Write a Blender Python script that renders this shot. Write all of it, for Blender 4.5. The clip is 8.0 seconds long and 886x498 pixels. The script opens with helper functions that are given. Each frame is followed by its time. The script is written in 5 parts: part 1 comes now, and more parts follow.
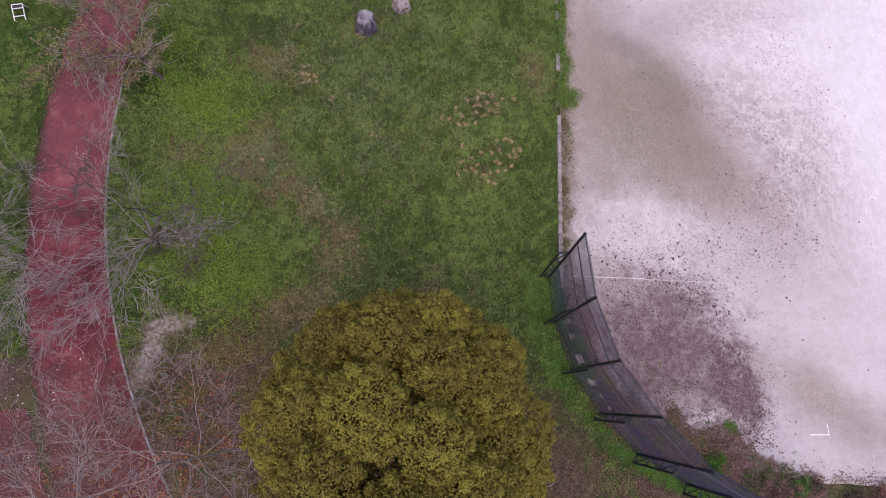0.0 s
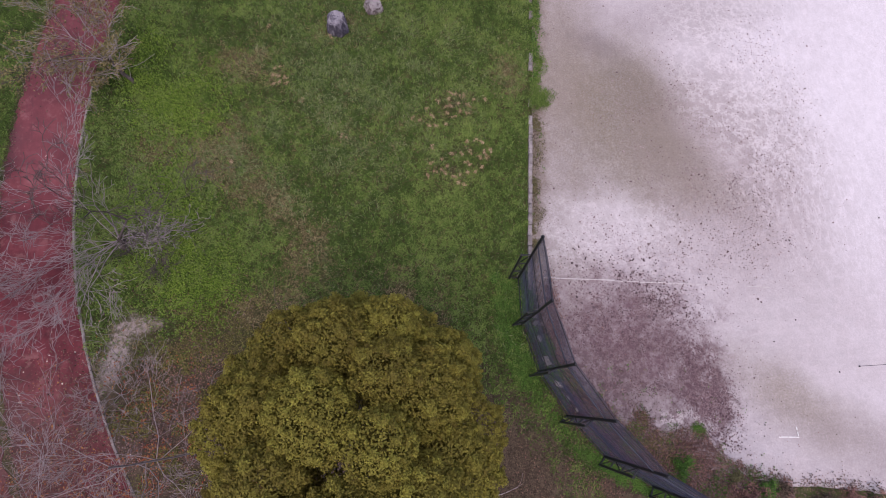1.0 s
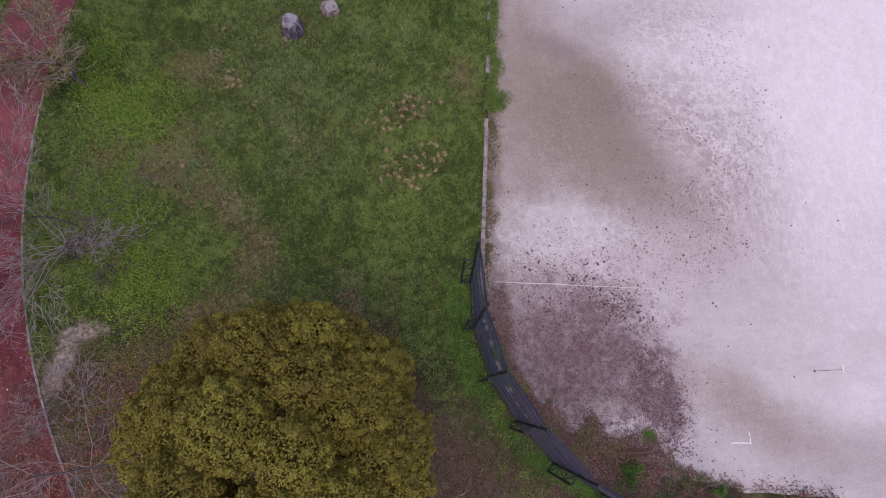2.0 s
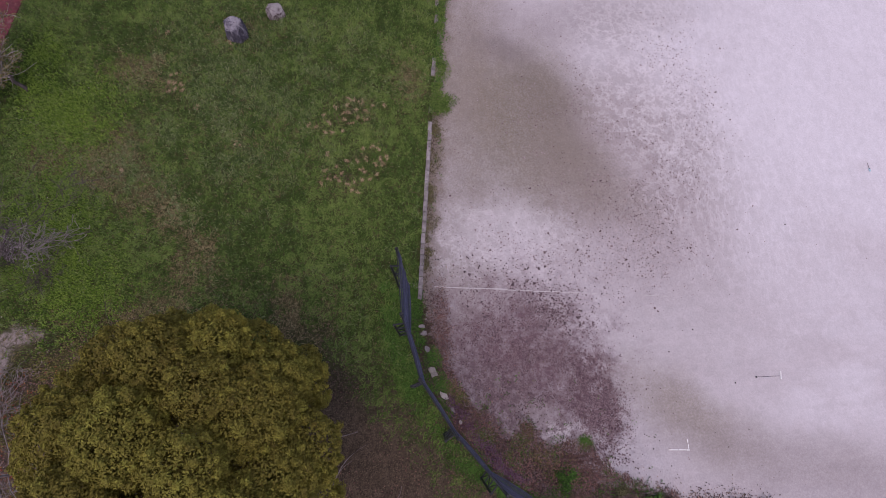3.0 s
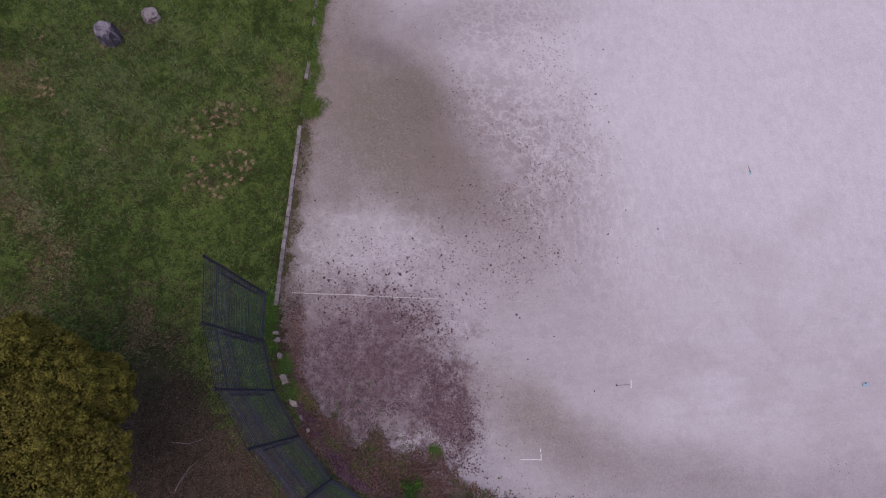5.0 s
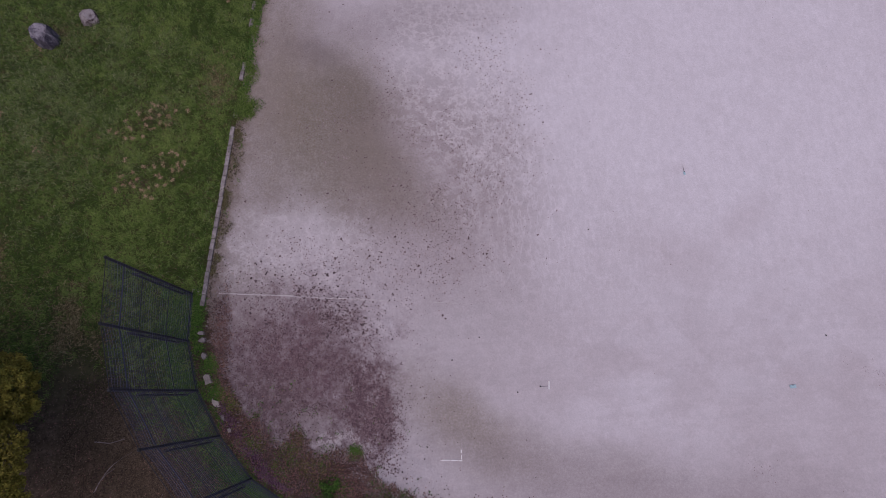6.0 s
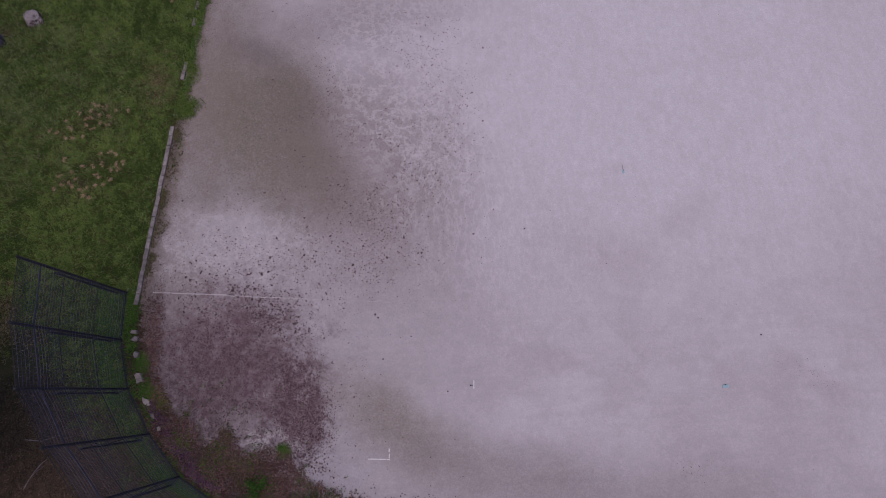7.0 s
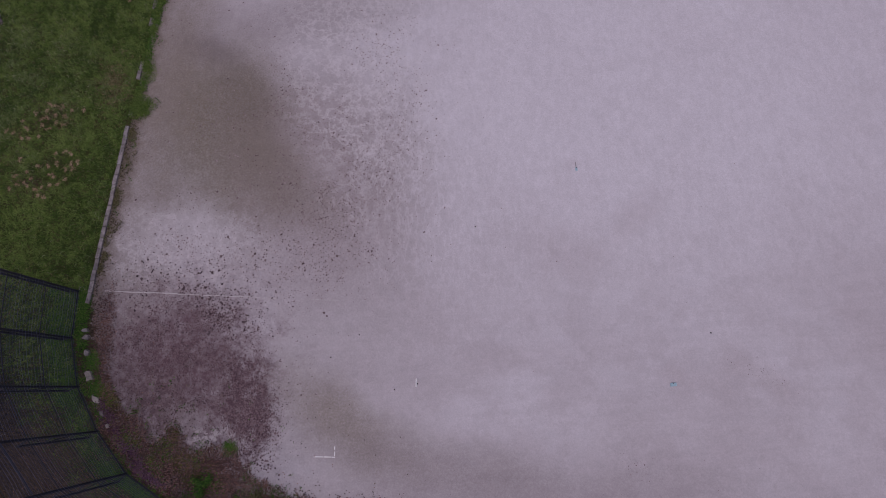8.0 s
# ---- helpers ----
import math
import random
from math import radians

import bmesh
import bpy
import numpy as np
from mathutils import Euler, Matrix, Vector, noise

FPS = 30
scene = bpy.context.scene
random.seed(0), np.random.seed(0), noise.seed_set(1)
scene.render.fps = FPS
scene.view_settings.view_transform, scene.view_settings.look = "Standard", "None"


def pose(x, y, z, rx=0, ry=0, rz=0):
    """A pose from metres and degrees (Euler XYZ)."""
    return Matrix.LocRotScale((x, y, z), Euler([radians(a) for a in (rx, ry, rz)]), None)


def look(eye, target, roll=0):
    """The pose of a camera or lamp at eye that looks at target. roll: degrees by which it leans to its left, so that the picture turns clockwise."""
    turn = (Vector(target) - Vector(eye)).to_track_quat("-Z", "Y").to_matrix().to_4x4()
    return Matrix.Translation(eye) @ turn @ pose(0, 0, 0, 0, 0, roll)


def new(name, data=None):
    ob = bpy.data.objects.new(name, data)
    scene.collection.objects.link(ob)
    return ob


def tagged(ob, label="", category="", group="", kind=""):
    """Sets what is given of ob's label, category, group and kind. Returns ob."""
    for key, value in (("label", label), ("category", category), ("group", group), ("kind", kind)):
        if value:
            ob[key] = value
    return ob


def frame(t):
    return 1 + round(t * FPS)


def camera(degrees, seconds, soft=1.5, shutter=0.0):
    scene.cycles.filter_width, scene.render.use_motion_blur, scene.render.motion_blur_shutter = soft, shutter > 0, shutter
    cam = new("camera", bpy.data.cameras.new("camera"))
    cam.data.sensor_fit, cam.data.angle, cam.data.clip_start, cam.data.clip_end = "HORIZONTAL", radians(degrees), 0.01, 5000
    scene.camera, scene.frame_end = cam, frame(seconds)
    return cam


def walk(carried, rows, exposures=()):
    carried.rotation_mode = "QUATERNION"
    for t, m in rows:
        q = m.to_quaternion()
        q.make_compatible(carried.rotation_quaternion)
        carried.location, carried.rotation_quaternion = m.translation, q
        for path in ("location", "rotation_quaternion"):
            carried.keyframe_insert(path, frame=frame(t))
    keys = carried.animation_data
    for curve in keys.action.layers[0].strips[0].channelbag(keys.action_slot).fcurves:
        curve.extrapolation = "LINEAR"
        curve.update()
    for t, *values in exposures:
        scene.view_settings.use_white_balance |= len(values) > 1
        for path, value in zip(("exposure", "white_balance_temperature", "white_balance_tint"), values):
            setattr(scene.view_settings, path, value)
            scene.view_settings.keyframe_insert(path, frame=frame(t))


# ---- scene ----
cam = camera(79.65, 8.0, 0.8)
PATH = [
    (0, (-1.991, -4.232, 20.759), (-1.8326, -3.7046, 18.8360), 13.59),
    (0.5, (-1.342, -4.190, 20.807), (-1.1923, -3.6668, 18.8821), 12.83),
    (1, (-0.554, -4.145, 20.836), (-0.4105, -3.6259, 18.9100), 12.26),
    (1.5, (0.398, -4.091, 20.842), (0.5375, -3.5738, 18.9149), 11.85),
    (3, (4.121, -3.950, 20.891), (4.2417, -3.4357, 18.9626), 9.95),
    (3.5, (5.556, -3.958, 20.890), (5.6699, -3.4415, 18.9612), 9.14),
    (4, (7.021, -3.991, 20.886), (7.1270, -3.4732, 18.9569), 8.29),
    (4.5, (8.529, -4.016, 20.882), (8.6263, -3.4975, 18.9528), 7.42),
    (6, (13.271, -4.155, 20.996), (13.3345, -3.6402, 19.0647), 3.96),
    (6.5, (14.757, -4.225, 21.020), (14.8101, -3.7115, 19.0878), 2.85),
    (7, (16.157, -4.291, 21.032), (16.1989, -3.7802, 19.0985), 1.66),
    (7.5, (17.415, -4.321, 21.023), (17.4440, -3.8155, 19.0884), 0.28),
    (8, (18.479, -4.343, 21.052), (18.4937, -3.8437, 19.1154), -1.38),
]
EXPOSURES = [(0.0, 0.44, 6750, 24), (1.5, 0.25, 6700, 25), (3.0, -0.09, 6620, 27), (4.5, -0.32, 6600, 27), (6.5, -0.64, 6580, 28), (8.0, -0.85, 6560, 28)]
walk(cam, [(t, look(eye, target, roll)) for t, eye, target, roll in PATH], EXPOSURES)

# ---- light: an overcast sky ----
world = bpy.data.worlds.new("overcast_sky")
scene.world = world
world.use_nodes = True
wn = world.node_tree.nodes
sky = wn.new("ShaderNodeTexSky")
sky.sky_type = "NISHITA"
sky.sun_disc = False
sky.sun_elevation, sky.sun_rotation = radians(65), radians(200)
sky.air_density, sky.dust_density = 1.4, 4.0
wn["Background"].inputs["Strength"].default_value = 0.14
world.node_tree.links.new(sky.outputs["Color"], wn["Background"].inputs["Color"])
sun_data = bpy.data.lights.new("sun", "SUN")
sun_data.energy, sun_data.angle, sun_data.color = 0.8, radians(60), (1.0, 0.96, 0.92)
sun = new("sun", sun_data)
sun.matrix_world = look((0, 0, 60), (-4.1, 11.3, 0))


# ---- node helpers ----
class Nodes:
    """Short names for the nodes of one material."""

    def __init__(self, name, rough=0.9, spec=0.2):
        self.mat = bpy.data.materials.new(name)
        self.mat.use_nodes = True
        self.tree = self.mat.node_tree
        self.bsdf = self.tree.nodes["Principled BSDF"]
        self.bsdf.inputs["Roughness"].default_value = rough
        self.bsdf.inputs["Specular IOR Level"].default_value = spec
        self.pos = self.node("ShaderNodeNewGeometry").outputs["Position"]

    def node(self, kind, **props):
        n = self.tree.nodes.new(kind)
        for key, value in props.items():
            setattr(n, key, value)
        return n

    def put(self, socket, value):
        if isinstance(value, bpy.types.NodeSocket):
            self.tree.links.new(value, socket)
        else:
            socket.default_value = value

    def noise(self, scale, detail=4.0, rough=0.6, vec=None, stretch=None):
        n = self.node("ShaderNodeTexNoise")
        v = vec if vec is not None else self.pos
        if stretch:
            m = self.node("ShaderNodeMapping")
            m.inputs["Scale"].default_value = stretch
            self.put(m.inputs["Vector"], v)
            v = m.outputs["Vector"]
        self.put(n.inputs["Vector"], v)
        n.inputs["Scale"].default_value = scale
        n.inputs["Detail"].default_value = detail
        n.inputs["Roughness"].default_value = rough
        return n.outputs["Fac"]

    def math(self, op, a, b=0.0, clamp=False):
        n = self.node("ShaderNodeMath", operation=op, use_clamp=clamp)
        self.put(n.inputs[0], a)
        self.put(n.inputs[1], b)
        return n.outputs[0]

    def step(self, value, lo, hi, to_lo=0.0, to_hi=1.0):
        n = self.node("ShaderNodeMapRange", interpolation_type="SMOOTHSTEP")
        self.put(n.inputs["Value"], value)
        n.inputs["From Min"].default_value = lo
        n.inputs["From Max"].default_value = hi
        n.inputs["To Min"].default_value = to_lo
        n.inputs["To Max"].default_value = to_hi
        return n.outputs["Result"]

    def mix(self, fac, a, b, blend="MIX"):
        n = self.node("ShaderNodeMix", data_type="RGBA", blend_type=blend)
        self.put(n.inputs["Factor"], fac)
        self.put(n.inputs[6], (*a, 1) if isinstance(a, tuple) else a)
        self.put(n.inputs[7], (*b, 1) if isinstance(b, tuple) else b)
        return n.outputs[2]

    def blob(self, cx, cy, rx, ry, turn=0.0, soft=0.4, wobble=0.5, size=0.5):
        """A patch with a ragged rim round a place of the plan: 1 inside, 0 outside."""
        m = self.node("ShaderNodeMapping", vector_type="TEXTURE")
        m.inputs["Location"].default_value = (cx, cy, 0)
        m.inputs["Rotation"].default_value = (0, 0, radians(turn))
        m.inputs["Scale"].default_value = (rx, ry, 1000)
        self.put(m.inputs["Vector"], self.pos)
        far = self.node("ShaderNodeVectorMath", operation="LENGTH")
        self.put(far.inputs[0], m.outputs["Vector"])
        ragged = self.math("MULTIPLY", self.math("SUBTRACT", self.noise(size, 5.0, 0.65), 0.5), wobble * 2)
        return self.step(self.math("ADD", far.outputs["Value"], ragged), 1 + soft, 1 - soft)

    def attribute(self, name):
        return self.node("ShaderNodeAttribute", attribute_name=name).outputs["Fac"]

    def ramp(self, fac, *stops):
        n = self.node("ShaderNodeValToRGB")
        el = n.color_ramp.elements
        while len(el) < len(stops):
            el.new(0.5)
        for e, (p, c) in zip(el, stops):
            e.position, e.color = p, (*c, 1)
        self.put(n.inputs["Fac"], fac)
        return n.outputs["Color"]

    def bump(self, height, strength=0.3, distance=0.02):
        n = self.node("ShaderNodeBump")
        n.inputs["Strength"].default_value = strength
        n.inputs["Distance"].default_value = distance
        self.put(n.inputs["Height"], height)
        self.put(self.bsdf.inputs["Normal"], n.outputs["Normal"])

    def done(self, colour):
        self.put(self.bsdf.inputs["Base Color"], (*colour, 1) if isinstance(colour, tuple) else colour)
        return self.mat


# ---- materials ----
def make_sand():
    n = Nodes("pale_sand", 0.95, 0.1)
    tilt = n.node("ShaderNodeMapping")
    tilt.inputs["Rotation"].default_value = (0.5, 0.7, 0.6)
    n.put(tilt.inputs["Vector"], n.pos)
    tilted = tilt.outputs["Vector"]
    fine = n.noise(9.0, 6.0, 0.7)
    wide = n.noise(0.13, 4.0, 0.55)
    mid = n.noise(0.55, 7.0, 0.62, tilted)
    col = n.ramp(wide, (0.36, (0.495, 0.458, 0.490)), (0.5, (0.535, 0.503, 0.540)), (0.64, (0.575, 0.548, 0.592)))
    col = n.mix(n.step(mid, 0.40, 0.62, 0.0, 0.45), col, (0.465, 0.425, 0.452))

    # damp, algae-dark and moss-stained places: soft film or broken crust
    film = n.step(n.noise(13.0, 7.0, 0.82, tilted), 0.36, 0.64, 0.66, 1.14)
    broken = n.step(n.noise(3.4, 9.0, 0.82, tilted), 0.43, 0.57, 0.2, 1.2)

    def stain(mask, colour, amount, grit=film):
        return n.mix(n.math("MULTIPLY", n.math("MULTIPLY", mask, grit), amount, True), col, colour)

    # broad tone first: paler far out, darker towards the kerb
    col = stain(n.blob(28.0, 8.5, 12.0, 9.0, 0, 0.5, 0.4, 0.25), (0.68, 0.66, 0.715), 0.72)
    col = stain(n.blob(10.5, 2.0, 6.5, 12.0, 0, 0.5, 0.45, 0.3), (0.36, 0.325, 0.335), 0.45)
    col = stain(n.blob(5.9, 7.0, 2.5, 10.0, -6, 0.55, 0.5, 0.6), (0.225, 0.192, 0.168), 0.68)
    sep = n.node("ShaderNodeSeparateXYZ")
    n.put(sep.inputs[0], n.pos)
    border = n.math("ADD", n.math("MULTIPLY", sep.outputs[1], 0.1105), 4.42)
    ragged = n.math("MULTIPLY", n.math("SUBTRACT", n.noise(1.6, 7.0, 0.75), 0.5), 1.5)
    off = n.math("ADD", n.math("SUBTRACT", sep.outputs[0], border), ragged)
    col = stain(n.step(off, 1.0, 0.15), (0.15, 0.118, 0.095), 0.82)
    col = stain(n.blob(9.7, 6.9, 2.7, 4.4, 14, 0.55, 0.45, 0.4), (0.205, 0.176, 0.140), 0.92)
    col = stain(n.blob(10.6, 7.4, 1.4, 2.2, 25, 0.8, 0.4, 0.5), (0.18, 0.15, 0.128), 0.45)
    col = stain(n.blob(8.6, 11.0, 1.3, 0.6, -20, 0.7, 0.4, 0.6), (0.22, 0.19, 0.2), 0.7)
    col = stain(n.blob(14.0, 4.4, 3.6, 4.2, -10, 0.7, 0.5, 0.45), (0.30, 0.25, 0.25), 0.62)
    col = stain(n.blob(11.9, 4.5, 2.6, 1.3, -45, 0.7, 0.5, 0.5), (0.23, 0.196, 0.17), 0.6)
    col = stain(n.blob(9.9, 9.5, 2.4, 0.9, -50, 0.7, 0.5, 0.5), (0.20, 0.17, 0.152), 0.42)
    col = stain(n.blob(6.6, 9.8, 1.6, 4.2, -8, 0.6, 0.7, 0.8), (0.235, 0.195, 0.165), 0.5)
    col = stain(n.blob(13.5, 12.5, 4.5, 1.2, 5, 0.7, 0.5, 0.5), (0.27, 0.235, 0.24), 0.45)
    # pale dried crust, broken into flakes
    crust = n.step(n.math("ABSOLUTE", n.math("SUBTRACT", n.noise(1.5, 8.0, 0.72, tilted), 0.5)), 0.0, 0.05, 1.0, 0.0)
    col = stain(n.math("MULTIPLY", n.blob(15.4, 9.0, 2.8, 5.5, 10, 0.6, 0.6, 0.5), crust), (0.62, 0.59, 0.615), 0.75)
    col = stain(n.blob(7.8, 2.1, 2.2, 1.4, 0, 0.6, 0.5, 0.7), (0.55, 0.52, 0.55), 0.6)
    col = stain(n.math("MULTIPLY", n.blob(8.0, 1.6, 3.2, 1.8, 0, 0.6, 0.5, 0.7), crust), (0.58, 0.55, 0.58), 0.6)
    # the dark leaf-stained bend of the fence
    col = stain(n.blob(7.8, -3.4, 3.1, 2.8, -28, 0.75, 0.8, 0.9), (0.185, 0.130, 0.145), 0.8)
    col = stain(n.blob(8.2, -3.2, 3.2, 2.7, -28, 0.9, 0.9, 0.9), (0.128, 0.070, 0.088), 0.68, broken)
    col = stain(n.blob(7.2, -4.6, 2.3, 1.3, -40, 0.5, 0.7, 1.3), (0.14, 0.10, 0.107), 0.6, broken)
    col = stain(n.blob(8.6, -5.0, 0.8, 0.5, -20, 0.7, 0.9, 1.6), (0.36, 0.32, 0.33), 0.45)
    col = stain(n.blob(10.85, -4.6, 0.8, 1.9, 10, 0.4, 1.6, 1.8), (0.112, 0.062, 0.080), 0.65, broken)
    col = stain(n.math("MULTIPLY", n.blob(9.9, -5.8, 1.1, 0.4, -10, 0.6, 0.8, 1.6), crust), (0.55, 0.51, 0.52), 0.9)
    col = stain(n.blob(14.5, -5.5, 2.6, 1.0, -38, 0.8, 0.6, 0.6), (0.25, 0.215, 0.185), 0.75)
    col = stain(n.blob(18.5, -7.4, 4.5, 1.0, -16, 0.8, 0.6, 0.5), (0.27, 0.235, 0.23), 0.55)
    col = stain(n.blob(22.0, -8.7, 9.0, 1.6, -6, 0.8, 0.6, 0.4), (0.31, 0.27, 0.285), 0.5)
    col = stain(n.blob(8.0, -7.5, 4.2, 1.4, -16, 0.4, 0.8, 1.2), (0.17, 0.125, 0.115), 0.7, broken)
    # faint mauve scuffs further out
    for cx, cy, rx, ry, turn in ((24.3, 4.5, 0.35, 0.3, 20), (27.2, -4.35, 0.45, 0.3, 0), (23.5, 0.8, 1.6, 0.8, -30), (26.6, 2.0, 1.4, 0.6, 40), (31.0, -4.8, 1.5, 0.5, -30), (21.8, -3.4, 2.2, 0.5, 0)):
        col = stain(n.blob(cx, cy, rx, ry, turn, 0.8, 0.7, 1.2), (0.40, 0.345, 0.36), 0.24)
    # swept marks: upright in the open field, level near the end line
    upright = n.step(n.noise(1.3, 6.0, 0.66, stretch=(2.6, 0.75, 1)), 0.36, 0.64, 0.978, 1.022)
    level = n.step(n.noise(0.9, 6.0, 0.66, stretch=(0.5, 2.8, 1)), 0.36, 0.64, 0.975, 1.025)
    south = n.step(sep.outputs[1], -3.0, 1.5)
    swept = n.math("ADD", n.math("MULTIPLY", upright, south), n.math("MULTIPLY", level, n.math("SUBTRACT", 1.0, south)))
    swirl = n.step(n.math("ABSOLUTE", n.math("SUBTRACT", n.noise(1.1, 8.0, 0.66, tilted), 0.5)), 0.0, 0.045, 1.032, 0.994)
    strokes = n.step(n.math("ABSOLUTE", n.math("SUBTRACT", n.noise(1.15, 6.0, 0.62, stretch=(1.9, 0.8, 1)), 0.5)), 0.0, 0.05, 1.0, 0.0)
    strokes = n.math("MULTIPLY", strokes, n.blob(20.0, 6.5, 4.5, 7.5, 0, 0.6, 0.4, 0.4))
    col = n.mix(n.math("MULTIPLY", strokes, 0.55), col, (0.64, 0.615, 0.66))
    blotch = n.step(n.noise(2.6, 9.0, 0.78, tilted), 0.36, 0.64, 0.962, 1.034)
    grain = n.math("MULTIPLY", n.step(n.noise(15.0, 6.0, 0.85, tilted), 0.30, 0.70, 0.885, 1.08), n.math("MULTIPLY", blotch, n.math("MULTIPLY", swept, swirl)))
    grey = n.node("ShaderNodeCombineColor")
    for i in range(3):
        n.put(grey.inputs[i], grain)
    col = n.mix(1.0, col, grey.outputs["Color"], "MULTIPLY")
    n.bump(n.math("ADD", fine, n.math("MULTIPLY", n.noise(40.0, 2.0), 0.5)), 0.2, 0.02)
    return n.done(col)


def make_soil():
    n = Nodes("lawn_soil", 0.95, 0.1)
    mid = n.noise(1.3, 6.0, 0.65)
    fine = n.noise(14.0, 4.0, 0.7)
    col = n.ramp(mid, (0.3, (0.034, 0.042, 0.015)), (0.5, (0.055, 0.060, 0.025)), (0.7, (0.10, 0.086, 0.048)))
    col = n.mix(n.step(fine, 0.5, 0.75, 0.0, 0.6), col, (0.14, 0.12, 0.075))
    near = n.blob(-7.5, 2.5, 15.0, 13.0, 0, 0.08, 0.1, 0.5)
    turf = n.ramp(n.noise(2.2, 8.0, 0.75), (0.32, (0.028, 0.045, 0.011)), (0.5, (0.062, 0.092, 0.026)), (0.68, (0.12, 0.15, 0.055)))
    col = n.mix(near, turf, col)
    litter = n.math("MAXIMUM", n.blob(-5.5, -7.6, 9.5, 5.0, -8, 0.35, 0.5, 0.5), n.blob(2.0, -7.6, 4.0, 3.8, 0, 0.35, 0.6, 0.7))
    earth = n.ramp(n.noise(3.0, 6.0, 0.7), (0.3, (0.050, 0.037, 0.028)), (0.52, (0.100, 0.075, 0.057)), (0.72, (0.175, 0.135, 0.108)))
    earth = n.mix(n.step(n.noise(11.0, 5.0, 0.8), 0.42, 0.62, 0.0, 0.45), earth, (0.048, 0.039, 0.026))
    col = n.mix(litter, col, earth)
    col = n.mix(n.math("MAXIMUM", n.blob(7.5, -8.6, 5.5, 3.2, 0, 0.3, 0.5, 0.6), n.blob(8.4, -6.3, 5.5, 2.0, -28, 0.3, 0.3, 0.6)), col, earth)
    col = n.mix(n.blob(4.75, -2.6, 0.75, 3.1, 16, 0.3, 0.3, 0.6), col, earth)
    bare = n.math("MAXIMUM", n.blob(-10.8, -1.0, 0.85, 0.32, 4, 0.5, 1.2, 1.8), n.blob(-11.45, -2.0, 0.42, 1.3, -16, 0.5, 1.2, 1.8))
    bare = n.math("MULTIPLY", bare, n.step(n.noise(5.6, 7.0, 0.8), 0.40, 0.58, 0.1, 1.0))
    col = n.mix(bare, col, (0.31, 0.262, 0.262))
    col = n.mix(n.blob(-17.6, -2.9, 1.9, 1.1, 10, 0.3, 0.3, 0.7), col, (0.092, 0.060, 0.056))
    n.bump(n.math("ADD", mid, fine), 0.6, 0.05)
    return n.done(col)


def make_paving():
    n = Nodes("red_paving", 0.85, 0.25)
    wide = n.noise(0.7, 7.0, 0.68)
    fine = n.noise(22.0, 3.0, 0.7)
    col = n.ramp(wide, (0.33, (0.062, 0.011, 0.018)), (0.5, (0.122, 0.023, 0.033)), (0.66, (0.20, 0.055, 0.067)))
    col = n.mix(n.step(n.noise(1.9, 7.0, 0.72), 0.52, 0.68, 0.0, 0.55), col, (0.28, 0.145, 0.145))
    col = n.mix(n.step(n.noise(1.1, 7.0, 0.72, stretch=(1.6, 0.6, 1)), 0.53, 0.66, 0.0, 0.7), col, (0.062, 0.014, 0.022))
    # a darker red over the branch path
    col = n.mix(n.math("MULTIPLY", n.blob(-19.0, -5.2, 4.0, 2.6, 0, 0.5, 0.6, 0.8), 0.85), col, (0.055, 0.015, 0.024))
    col = n.mix(n.blob(-16.7, 6.6, 0.6, 1.2, 0, 0.6, 0.9, 1.2), col, (0.05, 0.014, 0.022))
    col = n.mix(n.math("MULTIPLY", n.blob(-14.2, -5.5, 2.2, 2.4, 0, 0.7, 0.7, 0.7), 0.6), col, (0.12, 0.065, 0.062))
    col = n.mix(n.math("MULTIPLY", n.blob(-15.0, 9.5, 2.6, 5.0, 0, 0.5, 0.7, 0.6), 0.28), col, (0.25, 0.10, 0.115))
    col = n.mix(n.step(fine, 0.45, 0.75, 0.0, 0.18), col, (0.20, 0.07, 0.078))
    n.bump(fine, 0.4, 0.01)
    return n.done(col)


def make_blade(name, dark, middle, light, spread=1.0, thin=0.0):
    n = Nodes(name, 0.75, 0.25)
    tone = n.attribute("tone")
    wide = n.math("MULTIPLY", n.math("SUBTRACT", n.noise(0.5, 5.0, 0.65), 0.5), spread)
    col = n.ramp(n.math("ADD", tone, wide, True), (0.12, dark), (0.5, middle), (0.92, light))
    if thin:
        # light passes through the leaf
        through_leaf = n.node("ShaderNodeBsdfTranslucent")
        n.put(through_leaf.inputs["Color"], col)
        both = n.node("ShaderNodeMixShader")
        both.inputs[0].default_value = thin
        n.put(both.inputs[1], n.bsdf.outputs[0])
        n.put(both.inputs[2], through_leaf.outputs[0])
        n.put(n.tree.nodes["Material Output"].inputs["Surface"], both.outputs[0])
    return n.done(col)


def make_stone(name, dark, light, scale=3.0, rough=0.9, low=0.36, high=0.6):
    n = Nodes(name, rough, 0.25)
    one = n.noise(scale, 6.0, 0.7)
    two = n.noise(scale * 7, 4.0, 0.7)
    col = n.ramp(n.math("ADD", n.math("MULTIPLY", one, 0.7), n.math("MULTIPLY", two, 0.3)), (low, dark), (high, light))
    shift = n.node("ShaderNodeObjectInfo").outputs["Random"]
    col = n.mix(n.step(shift, 0.0, 1.0, 0.0, 0.4), col, tuple(0.62 * v for v in dark))
    n.bump(n.math("ADD", one, two), 0.7, 0.03)
    return n.done(col)


